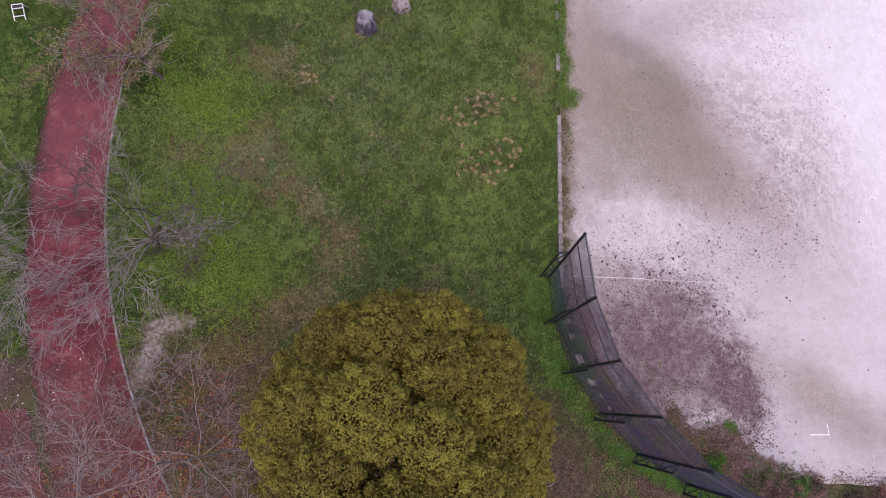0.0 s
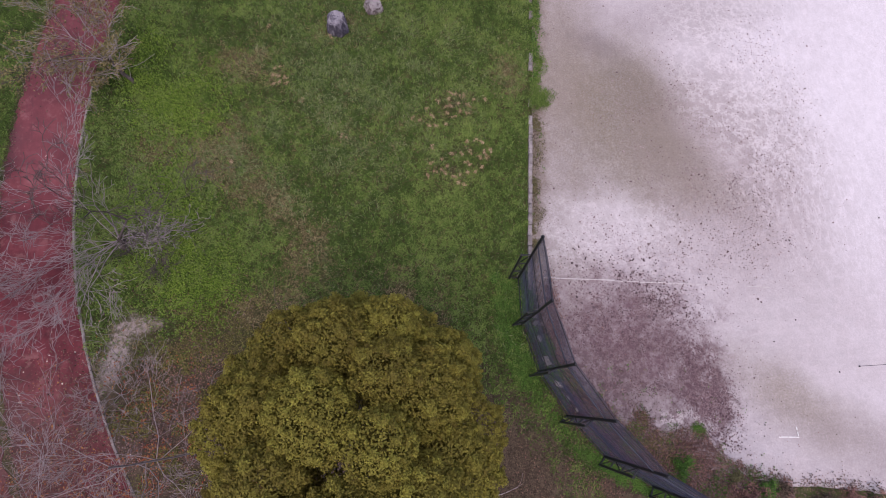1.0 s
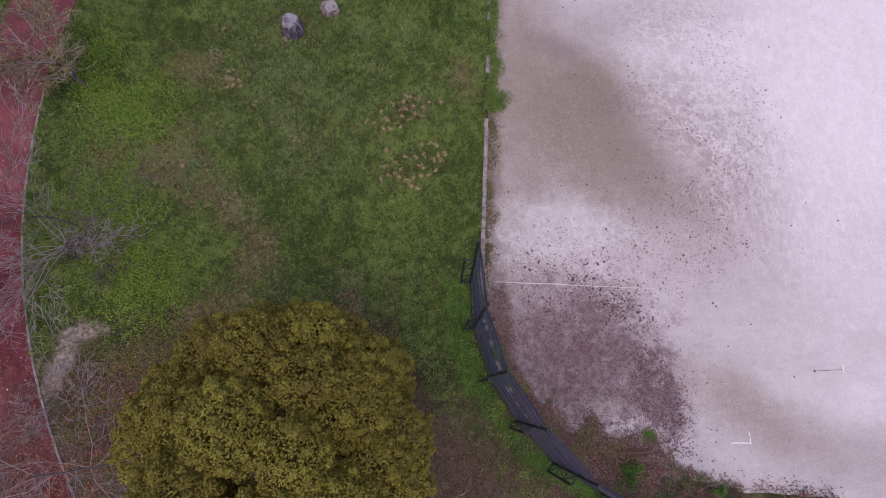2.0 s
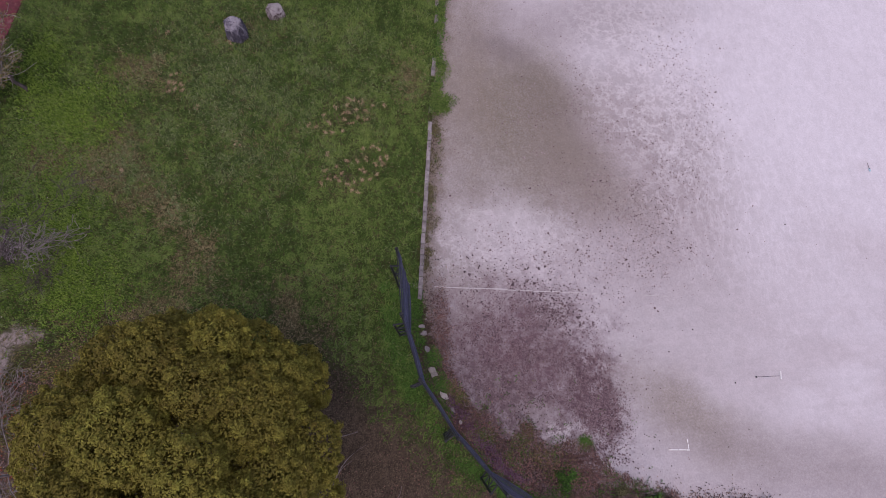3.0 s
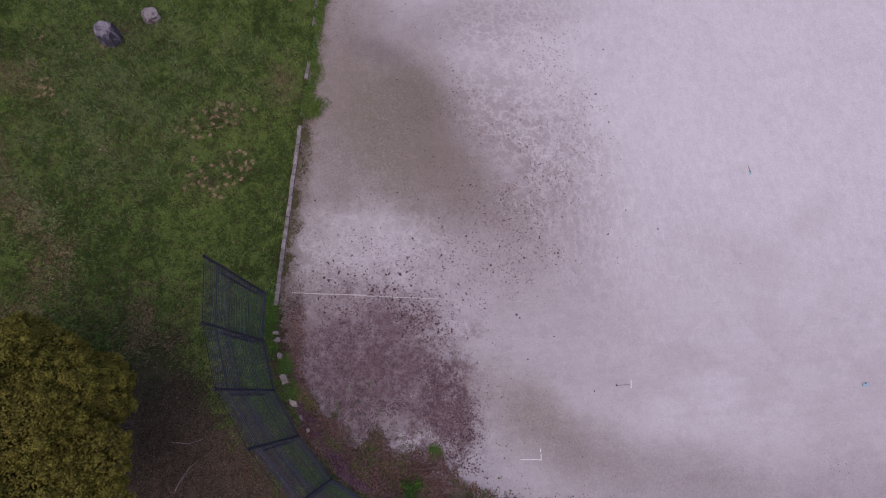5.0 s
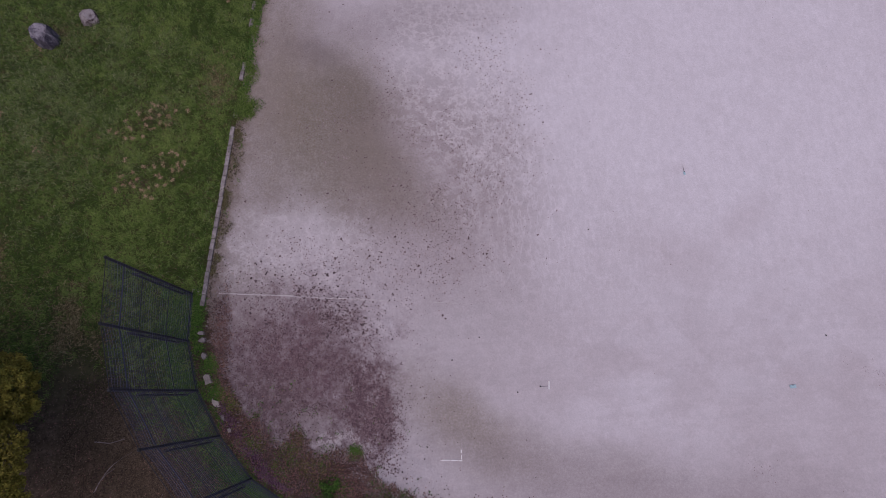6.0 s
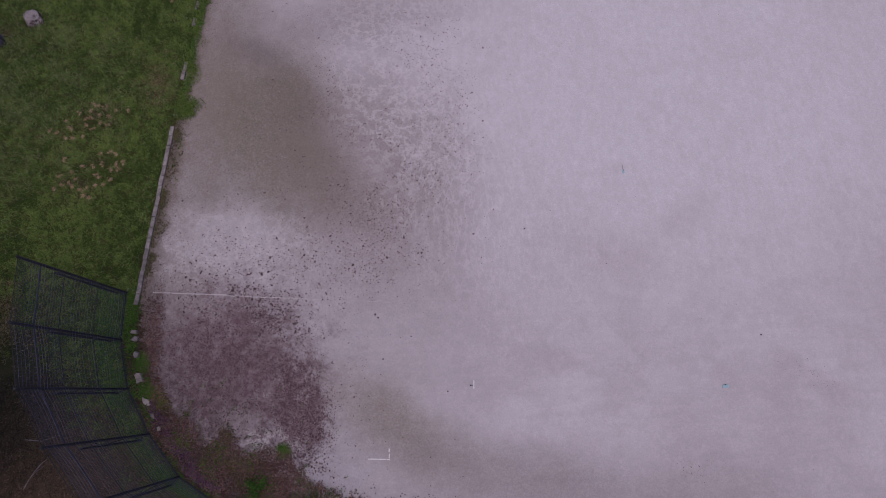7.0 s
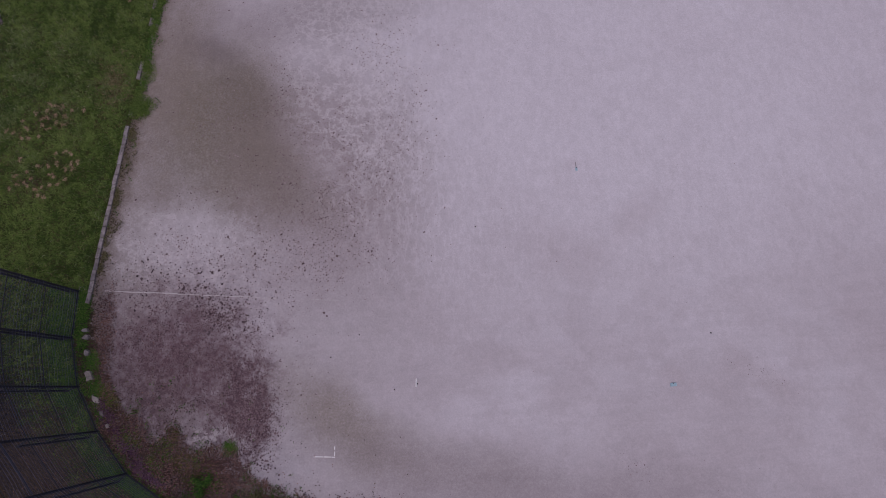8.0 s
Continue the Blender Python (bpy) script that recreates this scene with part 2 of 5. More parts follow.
def make_boulder(name, dark, middle, light):
    """Weathered rock: broad patches paler on top, streaks that run down it, fine grain."""
    n = Nodes(name, 0.9, 0.2)
    streak = n.noise(3.4, 6.0, 0.7, stretch=(1.6, 1.6, 0.45))
    patch = n.noise(1.7, 5.0, 0.65)
    fine = n.noise(22.0, 4.0, 0.75)
    col = n.ramp(n.math("ADD", n.math("MULTIPLY", streak, 0.75), n.math("MULTIPLY", fine, 0.25)), (0.38, dark), (0.52, middle), (0.66, light))
    normal = n.node("ShaderNodeNewGeometry").outputs["Normal"]
    up = n.node("ShaderNodeSeparateXYZ")
    n.put(up.inputs[0], normal)
    # patches paler on what faces up
    pale_top = n.math("MULTIPLY", n.step(up.outputs[2], 0.35, 0.9), n.step(patch, 0.34, 0.56))
    col = n.mix(n.math("MULTIPLY", pale_top, 0.8), col, light)
    n.bump(n.math("ADD", streak, n.math("MULTIPLY", fine, 0.5)), 0.6, 0.03)
    return n.done(col)


def make_plain(name, colour, rough=0.6, metal=0.0, spec=0.4, vary=0.35, scale=6.0):
    n = Nodes(name, rough, spec)
    n.bsdf.inputs["Metallic"].default_value = metal
    fac = n.step(n.noise(scale, 5.0, 0.7), 0.35, 0.7)
    col = n.mix(fac, colour, tuple(v * (1 - vary) for v in colour))
    return n.done(col)


SAND = make_sand()
SOIL = make_soil()
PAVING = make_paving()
GRASS = make_blade("lawn_grass", (0.025, 0.051, 0.008), (0.066, 0.124, 0.020), (0.175, 0.25, 0.064), 0.28)
FRESH = make_blade("fresh_weeds", (0.022, 0.064, 0.010), (0.052, 0.134, 0.019), (0.105, 0.21, 0.038))
CLOVER = make_blade("clover", (0.047, 0.098, 0.010), (0.105, 0.19, 0.020), (0.20, 0.30, 0.05))
MOSS = make_blade("olive_moss", (0.05, 0.048, 0.02), (0.10, 0.095, 0.042), (0.17, 0.16, 0.08))
OLIVE = make_blade("olive_weeds", (0.05, 0.052, 0.014), (0.105, 0.105, 0.03), (0.19, 0.18, 0.06))
MAUVE = make_blade("mauve_leaves", (0.06, 0.037, 0.039), (0.125, 0.084, 0.087), (0.245, 0.18, 0.182))
PURPLE = make_blade("purple_leaves", (0.058, 0.024, 0.046), (0.115, 0.055, 0.094), (0.21, 0.125, 0.18))
STRAW = make_blade("dry_grass", (0.075, 0.06, 0.027), (0.158, 0.126, 0.061), (0.28, 0.23, 0.13))
PALE = make_blade("bleached_grass", (0.235, 0.152, 0.096), (0.375, 0.258, 0.170), (0.48, 0.362, 0.262))
LITTER = make_blade("brown_leaves", (0.028, 0.019, 0.014), (0.078, 0.057, 0.042), (0.165, 0.128, 0.092))
RUST = make_blade("rust_leaves", (0.075, 0.036, 0.038), (0.16, 0.078, 0.076), (0.31, 0.175, 0.14))
WHITE_LEAF = make_blade("pale_leaves", (0.35, 0.29, 0.24), (0.5, 0.45, 0.4), (0.68, 0.63, 0.6))
CLOD = make_blade("dark_clods", (0.074, 0.043, 0.053), (0.138, 0.085, 0.100), (0.235, 0.170, 0.185))
CROWN = make_blade("evergreen_leaves", (0.120, 0.096, 0.021), (0.178, 0.158, 0.029), (0.278, 0.272, 0.050), 0.45, 0.22)
SPECK = make_blade("mauve_brown_clods", (0.115, 0.078, 0.084), (0.21, 0.155, 0.165), (0.33, 0.265, 0.278))
TUFT = make_blade("dark_moss", (0.068, 0.046, 0.056), (0.12, 0.086, 0.098), (0.20, 0.155, 0.165))
AUTUMN = make_blade("last_leaves", (0.095, 0.08, 0.036), (0.155, 0.132, 0.06), (0.25, 0.21, 0.10))
BARK = make_stone("grey_bark", (0.175, 0.147, 0.157), (0.40, 0.35, 0.372), 5.0)
DARK_BARK = make_stone("dark_bark", (0.05, 0.042, 0.043), (0.145, 0.12, 0.118), 5.0)
ROCK = make_boulder("boulder_stone", (0.034, 0.031, 0.048), (0.085, 0.077, 0.108), (0.30, 0.285, 0.33))
PALE_ROCK = make_boulder("pale_boulder_stone", (0.045, 0.029, 0.034), (0.10, 0.074, 0.083), (0.33, 0.305, 0.32))
CONCRETE = make_stone("kerb_concrete", (0.13, 0.112, 0.115), (0.36, 0.325, 0.335), 3.0)
PALE_STONE = make_stone("pale_edging_stone", (0.26, 0.225, 0.215), (0.52, 0.47, 0.45), 4.0)
STEEL = make_plain("dark_painted_steel", (0.030, 0.032, 0.042), 0.5, 0.2)
NET = make_blade("net_twine", (0.022, 0.027, 0.045), (0.06, 0.066, 0.124), (0.155, 0.17, 0.285), 0.15)
EMBER = make_blade("red_leaves", (0.13, 0.04, 0.026), (0.24, 0.06, 0.036), (0.36, 0.17, 0.06), 0.3)
STALK = make_blade("long_stalks", (0.065, 0.105, 0.034), (0.14, 0.19, 0.074), (0.26, 0.30, 0.155), 0.5)
PEBBLE = make_plain("dark_pebble", (0.07, 0.06, 0.065), 0.8)
BAND = make_plain("blue_grey_strap", (0.05, 0.056, 0.085), 0.7)
WHITE = make_plain("white_paint", (0.78, 0.78, 0.8), 0.5, vary=0.15)
CHALK = make_plain("worn_chalk", (0.50, 0.475, 0.49), 0.95, vary=0.2)
BLUE = make_plain("pale_blue_plastic", (0.38, 0.58, 0.66), 0.5, vary=0.2)
BLACK = make_plain("black_rubber", (0.02, 0.02, 0.024), 0.6)


# ---- mesh helpers ----
rng = np.random.default_rng(7)


def part(name, bm, material, parent=None, label=""):
    me = bpy.data.meshes.new(name)
    bm.to_mesh(me)
    bm.free()
    me.materials.append(material)
    ob = new(name, me)
    if parent:
        ob.parent = parent
    return tagged(ob, label)


def raw(name, verts, faces, material, parent=None, tone=None, smooth=False):
    """A mesh from arrays; faces all have the same number of corners; tone is one value a face."""
    verts, faces = np.asarray(verts, np.float32), np.asarray(faces, np.int32)
    me = bpy.data.meshes.new(name)
    k = faces.shape[1]
    me.vertices.add(len(verts))
    me.vertices.foreach_set("co", verts.ravel())
    me.loops.add(faces.size)
    me.loops.foreach_set("vertex_index", faces.ravel())
    me.polygons.add(len(faces))
    me.polygons.foreach_set("loop_start", np.arange(0, faces.size, k, dtype=np.int32))
    me.polygons.foreach_set("loop_total", np.full(len(faces), k, np.int32))
    if tone is not None:
        at = me.attributes.new("tone", "FLOAT", "FACE")
        at.data.foreach_set("value", np.asarray(tone, np.float32))
    me.update(calc_edges=True)
    if smooth:
        me.polygons.foreach_set("use_smooth", np.ones(len(faces), bool))
    me.materials.append(material)
    ob = new(name, me)
    if parent:
        ob.parent = parent
    return ob


def field(x, y, size, seed):
    """Smooth noise over the plan, about 0 to 1."""
    r = np.random.default_rng(seed)
    out, amp, total = np.zeros_like(x), 1.0, 0.0
    for octave in range(4):
        grid = r.uniform(0, 1, (97, 97))
        a = r.uniform(0, 6.28)
        u = (x * np.cos(a) - y * np.sin(a)) / size * 2 ** octave + r.uniform(0, 90)
        v = (x * np.sin(a) + y * np.cos(a)) / size * 2 ** octave + r.uniform(0, 90)
        iu, iv = np.floor(u).astype(int), np.floor(v).astype(int)
        fu, fv = u - iu, v - iv
        fu, fv = fu * fu * (3 - 2 * fu), fv * fv * (3 - 2 * fv)
        a0, a1, b0, b1 = iu % 97, (iu + 1) % 97, iv % 97, (iv + 1) % 97
        out += amp * ((grid[a0, b0] * (1 - fu) + grid[a1, b0] * fu) * (1 - fv) + (grid[a0, b1] * (1 - fu) + grid[a1, b1] * fu) * fv)
        total, amp = total + amp, amp * 0.55
    return np.clip(0.5 + (out / total - 0.5) * 1.7, 0, 1)


def oval(x, y, cx, cy, rx, ry, turn=0.0):
    """1 at the middle of an oval, 0.37 at its rim, fading outwards."""
    a = radians(turn)
    u = ((x - cx) * np.cos(a) + (y - cy) * np.sin(a)) / rx
    v = (-(x - cx) * np.sin(a) + (y - cy) * np.cos(a)) / ry
    return np.exp(-(u * u + v * v))


def scatter(count, x0, x1, y0, y1, chance):
    """Places in a rectangle, kept with the chance that chance(x, y) gives."""
    x, y = rng.uniform(x0, x1, count), rng.uniform(y0, y1, count)
    keep = rng.uniform(0, 1, count) < chance(x, y)
    return x[keep], y[keep]


def blades(name, x, y, length, width, rise, material, tone=None, parent=None, z=0.0, per=1, spread=0.0, comb=None, vary=0.2):
    """Bent blades or leaves, two triangles each, that spring from the places given."""
    if per > 1:
        x, y = np.repeat(x, per), np.repeat(y, per)
        if tone is not None:
            tone = np.repeat(tone, per)
        x, y = x + rng.normal(0, spread, len(x)), y + rng.normal(0, spread, len(y))
    n = len(x)
    a = rng.uniform(0, 6.283, n) if comb is None else np.repeat(comb, per) + rng.normal(0, 0.85, n)
    ln = length * rng.uniform(0.55, 1.3, n)
    w = width * rng.uniform(0.6, 1.3, n)
    h = rise * rng.uniform(0.4, 1.4, n)
    dx, dy = np.cos(a), np.sin(a)
    root = np.stack([x, y, np.full(n, z) + 0.004], 1)
    mid = root + np.stack([dx * ln * 0.5, dy * ln * 0.5, h], 1)
    side = np.stack([-dy * w / 2, dx * w / 2, rng.normal(0, 0.2, n) * w], 1)
    tip = root + np.stack([dx * ln, dy * ln, h * rng.uniform(0.2, 1.0, n)], 1)
    verts = np.stack([root, mid - side, tip, mid + side], 1).reshape(-1, 3)
    i = np.arange(n)[:, None] * 4
    faces = np.concatenate([i + np.array([[0, 1, 3]]), i + np.array([[1, 2, 3]])], 1).reshape(-1, 3)
    t = rng.uniform(0, 1, n) if tone is None else np.clip(tone + rng.normal(0, vary, n), 0, 1)
    return raw(name, verts, faces, material, parent, np.repeat(t, 2))


def bm_box(bm, sx, sy, sz, m=None, bevel=0.0):
    """A box standing on its base, moved by m."""
    res = bmesh.ops.create_cube(bm, size=1.0, matrix=Matrix.Translation((0, 0, sz / 2)) @ Matrix.Diagonal((sx, sy, sz, 1)))
    if bevel:
        edges = list({e for v in res["verts"] for e in v.link_edges})
        bmesh.ops.bevel(bm, geom=edges, offset=bevel, segments=1, affect="EDGES")
        verts = [v for v in bm.verts if v.is_valid]
    else:
        verts = res["verts"]
    if m is not None:
        bmesh.ops.transform(bm, matrix=m, verts=verts)
    return bm


def bm_tube(bm, a, b, r, r2=None, sides=8):
    """A round bar from a to b."""
    a, b = Vector(a), Vector(b)
    turn = (b - a).to_track_quat("Z", "Y").to_matrix().to_4x4()
    bmesh.ops.create_cone(bm, cap_ends=True, segments=sides, radius1=r, radius2=r if r2 is None else r2, depth=(b - a).length,
                          matrix=Matrix.Translation((a + b) / 2) @ turn)
    return bm


def tube(name, a, b, r, material, parent, sides=8, label=""):
    return part(name, bm_tube(bmesh.new(), a, b, r, None, sides), material, parent, label)


def sheet(name, material, left, right, y0, y1, steps, thick, z, cross=1):
    """A slab between two borders x = left(y) and x = right(y), with a thickness."""
    near = y1 if y1 < 40 else 16.0
    ys = np.concatenate([np.linspace(y0, near, steps + 1), np.linspace(near, y1, 20)[1:]]) if y1 > near else np.linspace(y0, y1, steps + 1)
    bm = bmesh.new()
    rows = []
    for yv in ys:
        l, r = left(yv), right(yv)
        rows.append([bm.verts.new((l + (r - l) * k / cross, yv, z)) for k in range(cross + 1)])
    for a, b in zip(rows, rows[1:]):
        for k in range(cross):
            bm.faces.new((a[k], a[k + 1], b[k + 1], b[k]))
    res = bmesh.ops.extrude_face_region(bm, geom=bm.faces[:])
    for v in (g for g in res["geom"] if isinstance(g, bmesh.types.BMVert)):
        v.co.z -= thick
    bmesh.ops.recalc_face_normals(bm, faces=bm.faces[:])
    return part(name, bm, material)


# ---- the plan: borders ----
def kerb_x(y):
    return 4.42 + 0.1105 * y


def path_right(y):
    return -13.096 - 0.2267 * y + 0.02077 * y * y - 0.000167 * y ** 3


def path_left(y):
    return -16.064 - 0.1699 * y + 0.01691 * y * y - 0.00011 * y ** 3


# Backstop: posts on an arc, just under 2 m from one to the next
POSTS = [(3.95, 0.10), (3.91, -1.75), (4.36, -3.63), (5.30, -5.31), (6.52, -6.85), (8.18, -8.0), (10.0, -8.65), (11.95, -8.8)]
HEADINGS = [math.degrees(math.atan2(b[1] - a[1], b[0] - a[0])) for a, b in zip(POSTS, POSTS[1:])]
LEAN = [(-0.26, 0.16), (-0.16, 0.03), (-0.16, 0.02), (-0.13, 0.06), (-0.12, 0.06)] + [(-0.10, 0.05)] * 3


def bay(y):
    """The fence line's x at a height y of the plan."""
    for (ax, ay), (bx, by) in zip(POSTS, POSTS[1:]):
        if by <= y <= ay:
            return ax + (bx - ax) * (ay - y) / (ay - by)
    return POSTS[0][0] if y > POSTS[0][1] else POSTS[-1][0]


BAY = np.vectorize(bay)


RIM_D = (0.0, 1.9, 3.2, 4.9, 5.7, 6.1, 6.6, 7.2, 7.7, 8.0, 8.4, 8.65, 8.9, 9.6, 11.0, 13.0)
RIM_X = (4.40, 4.78, 5.35, 6.3, 7.3, 8.6, 10.55, 10.95, 11.55, 12.7, 14.3, 16.1, 17.9, 22.5, 31.0, 45.0)


def south_x(y):
    """Where the sand begins, at a height y of the plan."""
    if y > 0:
        return kerb_x(y) + 0.08
    d = -y
    ragged = 0.10 * math.sin(d * 9.7) + 0.07 * math.sin(d * 23.0 + 1) + 0.06 * math.sin(d * 41.0) + 0.05 * math.sin(d * 67.0)
    under = 0.55 * min(1.0, max(0.0, (d - 4.0) / 1.5))
    return float(np.interp(d, RIM_D, RIM_X)) - under + ragged * min(1.0, d) * (1.0 if d < 5 else 2.2)


# ---- ground ----
bm = bmesh.new()
bmesh.ops.create_grid(bm, x_segments=2, y_segments=2, size=1500)
ground = tagged(part("ground", bm, SOIL), "dark soil of a park lawn with worn patches", "ground", kind="structure")

field_sand = sheet("sports_field", SAND, south_x, lambda y: 90.0, -13.0, 80.0, 820, 0.05, 0.035, 2)
tagged(field_sand, "pale grey sand sports field with damp dark stains", "sports field", kind="structure")

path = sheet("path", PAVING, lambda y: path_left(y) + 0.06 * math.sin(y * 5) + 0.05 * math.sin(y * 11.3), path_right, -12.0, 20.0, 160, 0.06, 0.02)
tagged(path, "worn dark red paved footpath with pale scuffs", "footpath", kind="structure")
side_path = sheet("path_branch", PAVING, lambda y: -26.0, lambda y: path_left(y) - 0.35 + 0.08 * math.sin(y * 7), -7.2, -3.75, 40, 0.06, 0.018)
tagged(side_path, "dark red paved side path strewn with leaves", "footpath", kind="structure")

# ---- backstop fence ----
HIGH = 5.42
fence = new("backstop_fence")
tagged(fence, "tall dark steel backstop fence hung with net, curving round the sand", "fence")


def on_post(i, z):
    """The place on a front post at a height; the end posts lean a little."""
    return POSTS[i][0] + LEAN[i][0] * z / HIGH, POSTS[i][1] + LEAN[i][1] * z / HIGH, z


def post_frame(i):
    """A front post, a shorter post behind it and the ties between them."""
    turn = HEADINGS[0] if i == 0 else (HEADINGS[i - 1] + HEADINGS[min(i, len(HEADINGS) - 1)]) / 2
    ox, oy = math.cos(radians(turn - 90)) * 0.36, math.sin(radians(turn - 90)) * 0.36
    (fx, fy, _), (tx, ty, _) = on_post(i, -0.05), on_post(i, HIGH)
    front = tube("post", (fx, fy, -0.05), (tx, ty, HIGH), 0.048, STEEL, fence)
    part("cap", bm_tube(bmesh.new(), (tx, ty, HIGH), (tx, ty, HIGH + 0.05), 0.06, 0.03), STEEL, front)
    rear = lambda z: (on_post(i, z)[0] + ox, on_post(i, z)[1] + oy, z)
    tube("rear_post", rear(-0.05), rear(3.42), 0.042, STEEL, fence)
    levels = (0.12, 1.2, 2.3, 3.4)
    for z in levels:
        tube("tie", on_post(i, z), rear(z), 0.028, STEEL, fence, 6)
    for k, (a, b) in enumerate(zip(levels, levels[1:])):
        p, q = (on_post(i, a), rear(b)) if k % 2 else (rear(a), on_post(i, b))
        tube("brace", p, q, 0.018, STEEL, fence, 6)


def net_panel(i):
    """A bay's net: twine both ways, with a little sag."""
    (ax, ay), (bx, by) = POSTS[i], POSTS[i + 1]
    gap = math.hypot(bx - ax, by - ay)
    ux, uy = (bx - ax) / gap, (by - ay) / gap
    nx, ny = -uy, ux
    verts, faces, tones = [], [], []
    r = random.Random(60 + i)

    def bulge(s, z):
        return 0.05 + 0.05 * math.sin(math.pi * s / 2.0) * math.sin(math.pi * z / 1.9) + 0.02 * math.sin(3.1 * z + i)

    def strand(points, w, tone):
        base = len(verts)
        for s, z in points:
            d = bulge(s, z)
            p = Vector(on_post(i, z)).lerp(Vector(on_post(i + 1, z)), s / 2.0) + Vector((nx * d, ny * d, 0))
            across = Vector((ux, uy, 0)) if points[0][0] == points[-1][0] else Vector((0, 0, 1))
            n = Vector((nx, ny, 0))
            verts.extend([p - across * w, p + n * w, p + across * w])
        for k in range(len(points) - 1):
            o = base + 3 * k
            for a, b in ((0, 1), (1, 2), (2, 0)):
                faces.append((o + a, o + b, o + 3 + b, o + 3 + a))
                tones.append(tone)

    for s in np.arange(0.0, 2.001, 0.045):
        strand([(s, z) for z in np.linspace(0.12, HIGH - 0.02, 9)], 0.0034, 0.35)
    for k, z in enumerate(np.arange(0.12, HIGH - 0.01, 0.0433)):
        pale = k % 3 == 0
        strand([(s, z + r.uniform(-0.004, 0.004)) for s in np.linspace(0, 2.0, 4)], 0.0050 if pale else 0.0033, r.uniform(0.45, 0.9) if pale else r.uniform(0.0, 0.2))
    net = raw("net", verts, faces, NET, fence, tones)
    tagged(net, "dark blue-grey net")


for i in range(len(POSTS)):
    post_frame(i)
part("footing", bm_box(bmesh.new(), 0.5, 0.24, 0.05, pose(4.16, 0.16, 0, 0, 0, -8), 0.012), CONCRETE, fence, "grey concrete pad")
for i in range(len(POSTS) - 1):
    for z in (1.75, 3.45):
        tube("rail", on_post(i, z), on_post(i + 1, z), 0.013, STEEL, fence, 6)
    tube("rail", on_post(i, 4.5), on_post(i + 1, 4.5), 0.024, BAND, fence, 8, "blue-grey upper rail")
    tube("bottom_rail", on_post(i, 0.12), on_post(i + 1, 0.12), 0.02, STEEL, fence, 6)
    tube("top_cable", on_post(i, HIGH - 0.02), on_post(i + 1, HIGH - 0.02), 0.012, STEEL, fence, 5)
    net_panel(i)


# ---- trees ----
TWIG = 0.006


def limbs(start, way, length, radius, depth, spread, lift, out, droop=0.0, twigs=(0, 1, 1)):
    """Grows a crooked branch and its twigs; out collects (a, b, ra, rb)."""
    steps = 4 if depth > 1 else 3 if depth == 1 else 2
    p, d = Vector(start), Vector(way).normalized()
    r = radius
    for k in range(steps):
        bend = 0.42 if depth > 4 else 0.29 if depth > 2 else 0.20
        d = (d + Vector((random.gauss(0, bend), random.gauss(0, bend), random.gauss(0, 0.09) + lift * 0.10 - droop * 0.1))).normalized()
        q = p + d * (length / steps)
        rb = max(TWIG, r * 0.80)
        out.append((p.copy(), q.copy(), r, rb))
        if depth > 0:
            for _ in range(1 if depth > 2 else random.choice(twigs)):
                side = Vector((random.gauss(0, 1), random.gauss(0, 1), random.gauss(0, 0.55))).normalized()
                limbs(q, d + side * spread, length * (random.uniform(0.55, 0.85) if depth > 4 else random.uniform(0.42, 0.68)), max(TWIG * 1.15, rb * (random.uniform(0.55, 0.75) if depth > 4 else random.uniform(0.42, 0.6))), depth - 1, spread, lift, out, droop, twigs)
        p, r = q, rb


def wood(name, pieces, material, parent, sides=5):
    verts, faces = [], []
    for a, b, ra, rb in pieces:
        d = (b - a).normalized()
        u = d.orthogonal().normalized()
        v = d.cross(u)
        base = len(verts)
        for c, r in ((a, ra), (b + d * rb * 0.4, rb)):
            for k in range(sides):
                w = 6.2832 * k / sides
                verts.append(c + (u * math.cos(w) + v * math.sin(w)) * r)
        for k in range(sides):
            j = (k + 1) % sides
            faces.append((base + k, base + j, base + sides + j, base + sides + k))
    return raw(name, [tuple(v) for v in verts], faces, material, parent, smooth=True)


def leaf_cloud(name, centres, normals, size, material, parent, tone):
    """Small folded leaves at the centres given."""
    n = len(centres)
    nz = normals / np.linalg.norm(normals, axis=1)[:, None]
    u = np.cross(nz, rng.normal(0, 1, (n, 3)))
    u /= np.linalg.norm(u, axis=1)[:, None]
    v = np.cross(nz, u)
    s = (size * rng.uniform(0.6, 1.35, n))[:, None]
    tip, tail = centres + u * s, centres - u * s
    left, right = centres + v * s * 0.5 + nz * s * 0.15, centres - v * s * 0.5 + nz * s * 0.15
    verts = np.stack([tail, left, tip, right], 1).reshape(-1, 3)
    i = np.arange(n)[:, None] * 4
    faces = np.concatenate([i + np.array([[0, 1, 2]]), i + np.array([[0, 2, 3]])], 1).reshape(-1, 3)
    return raw(name, verts, faces, material, parent, np.repeat(np.clip(tone, 0, 1), 2))


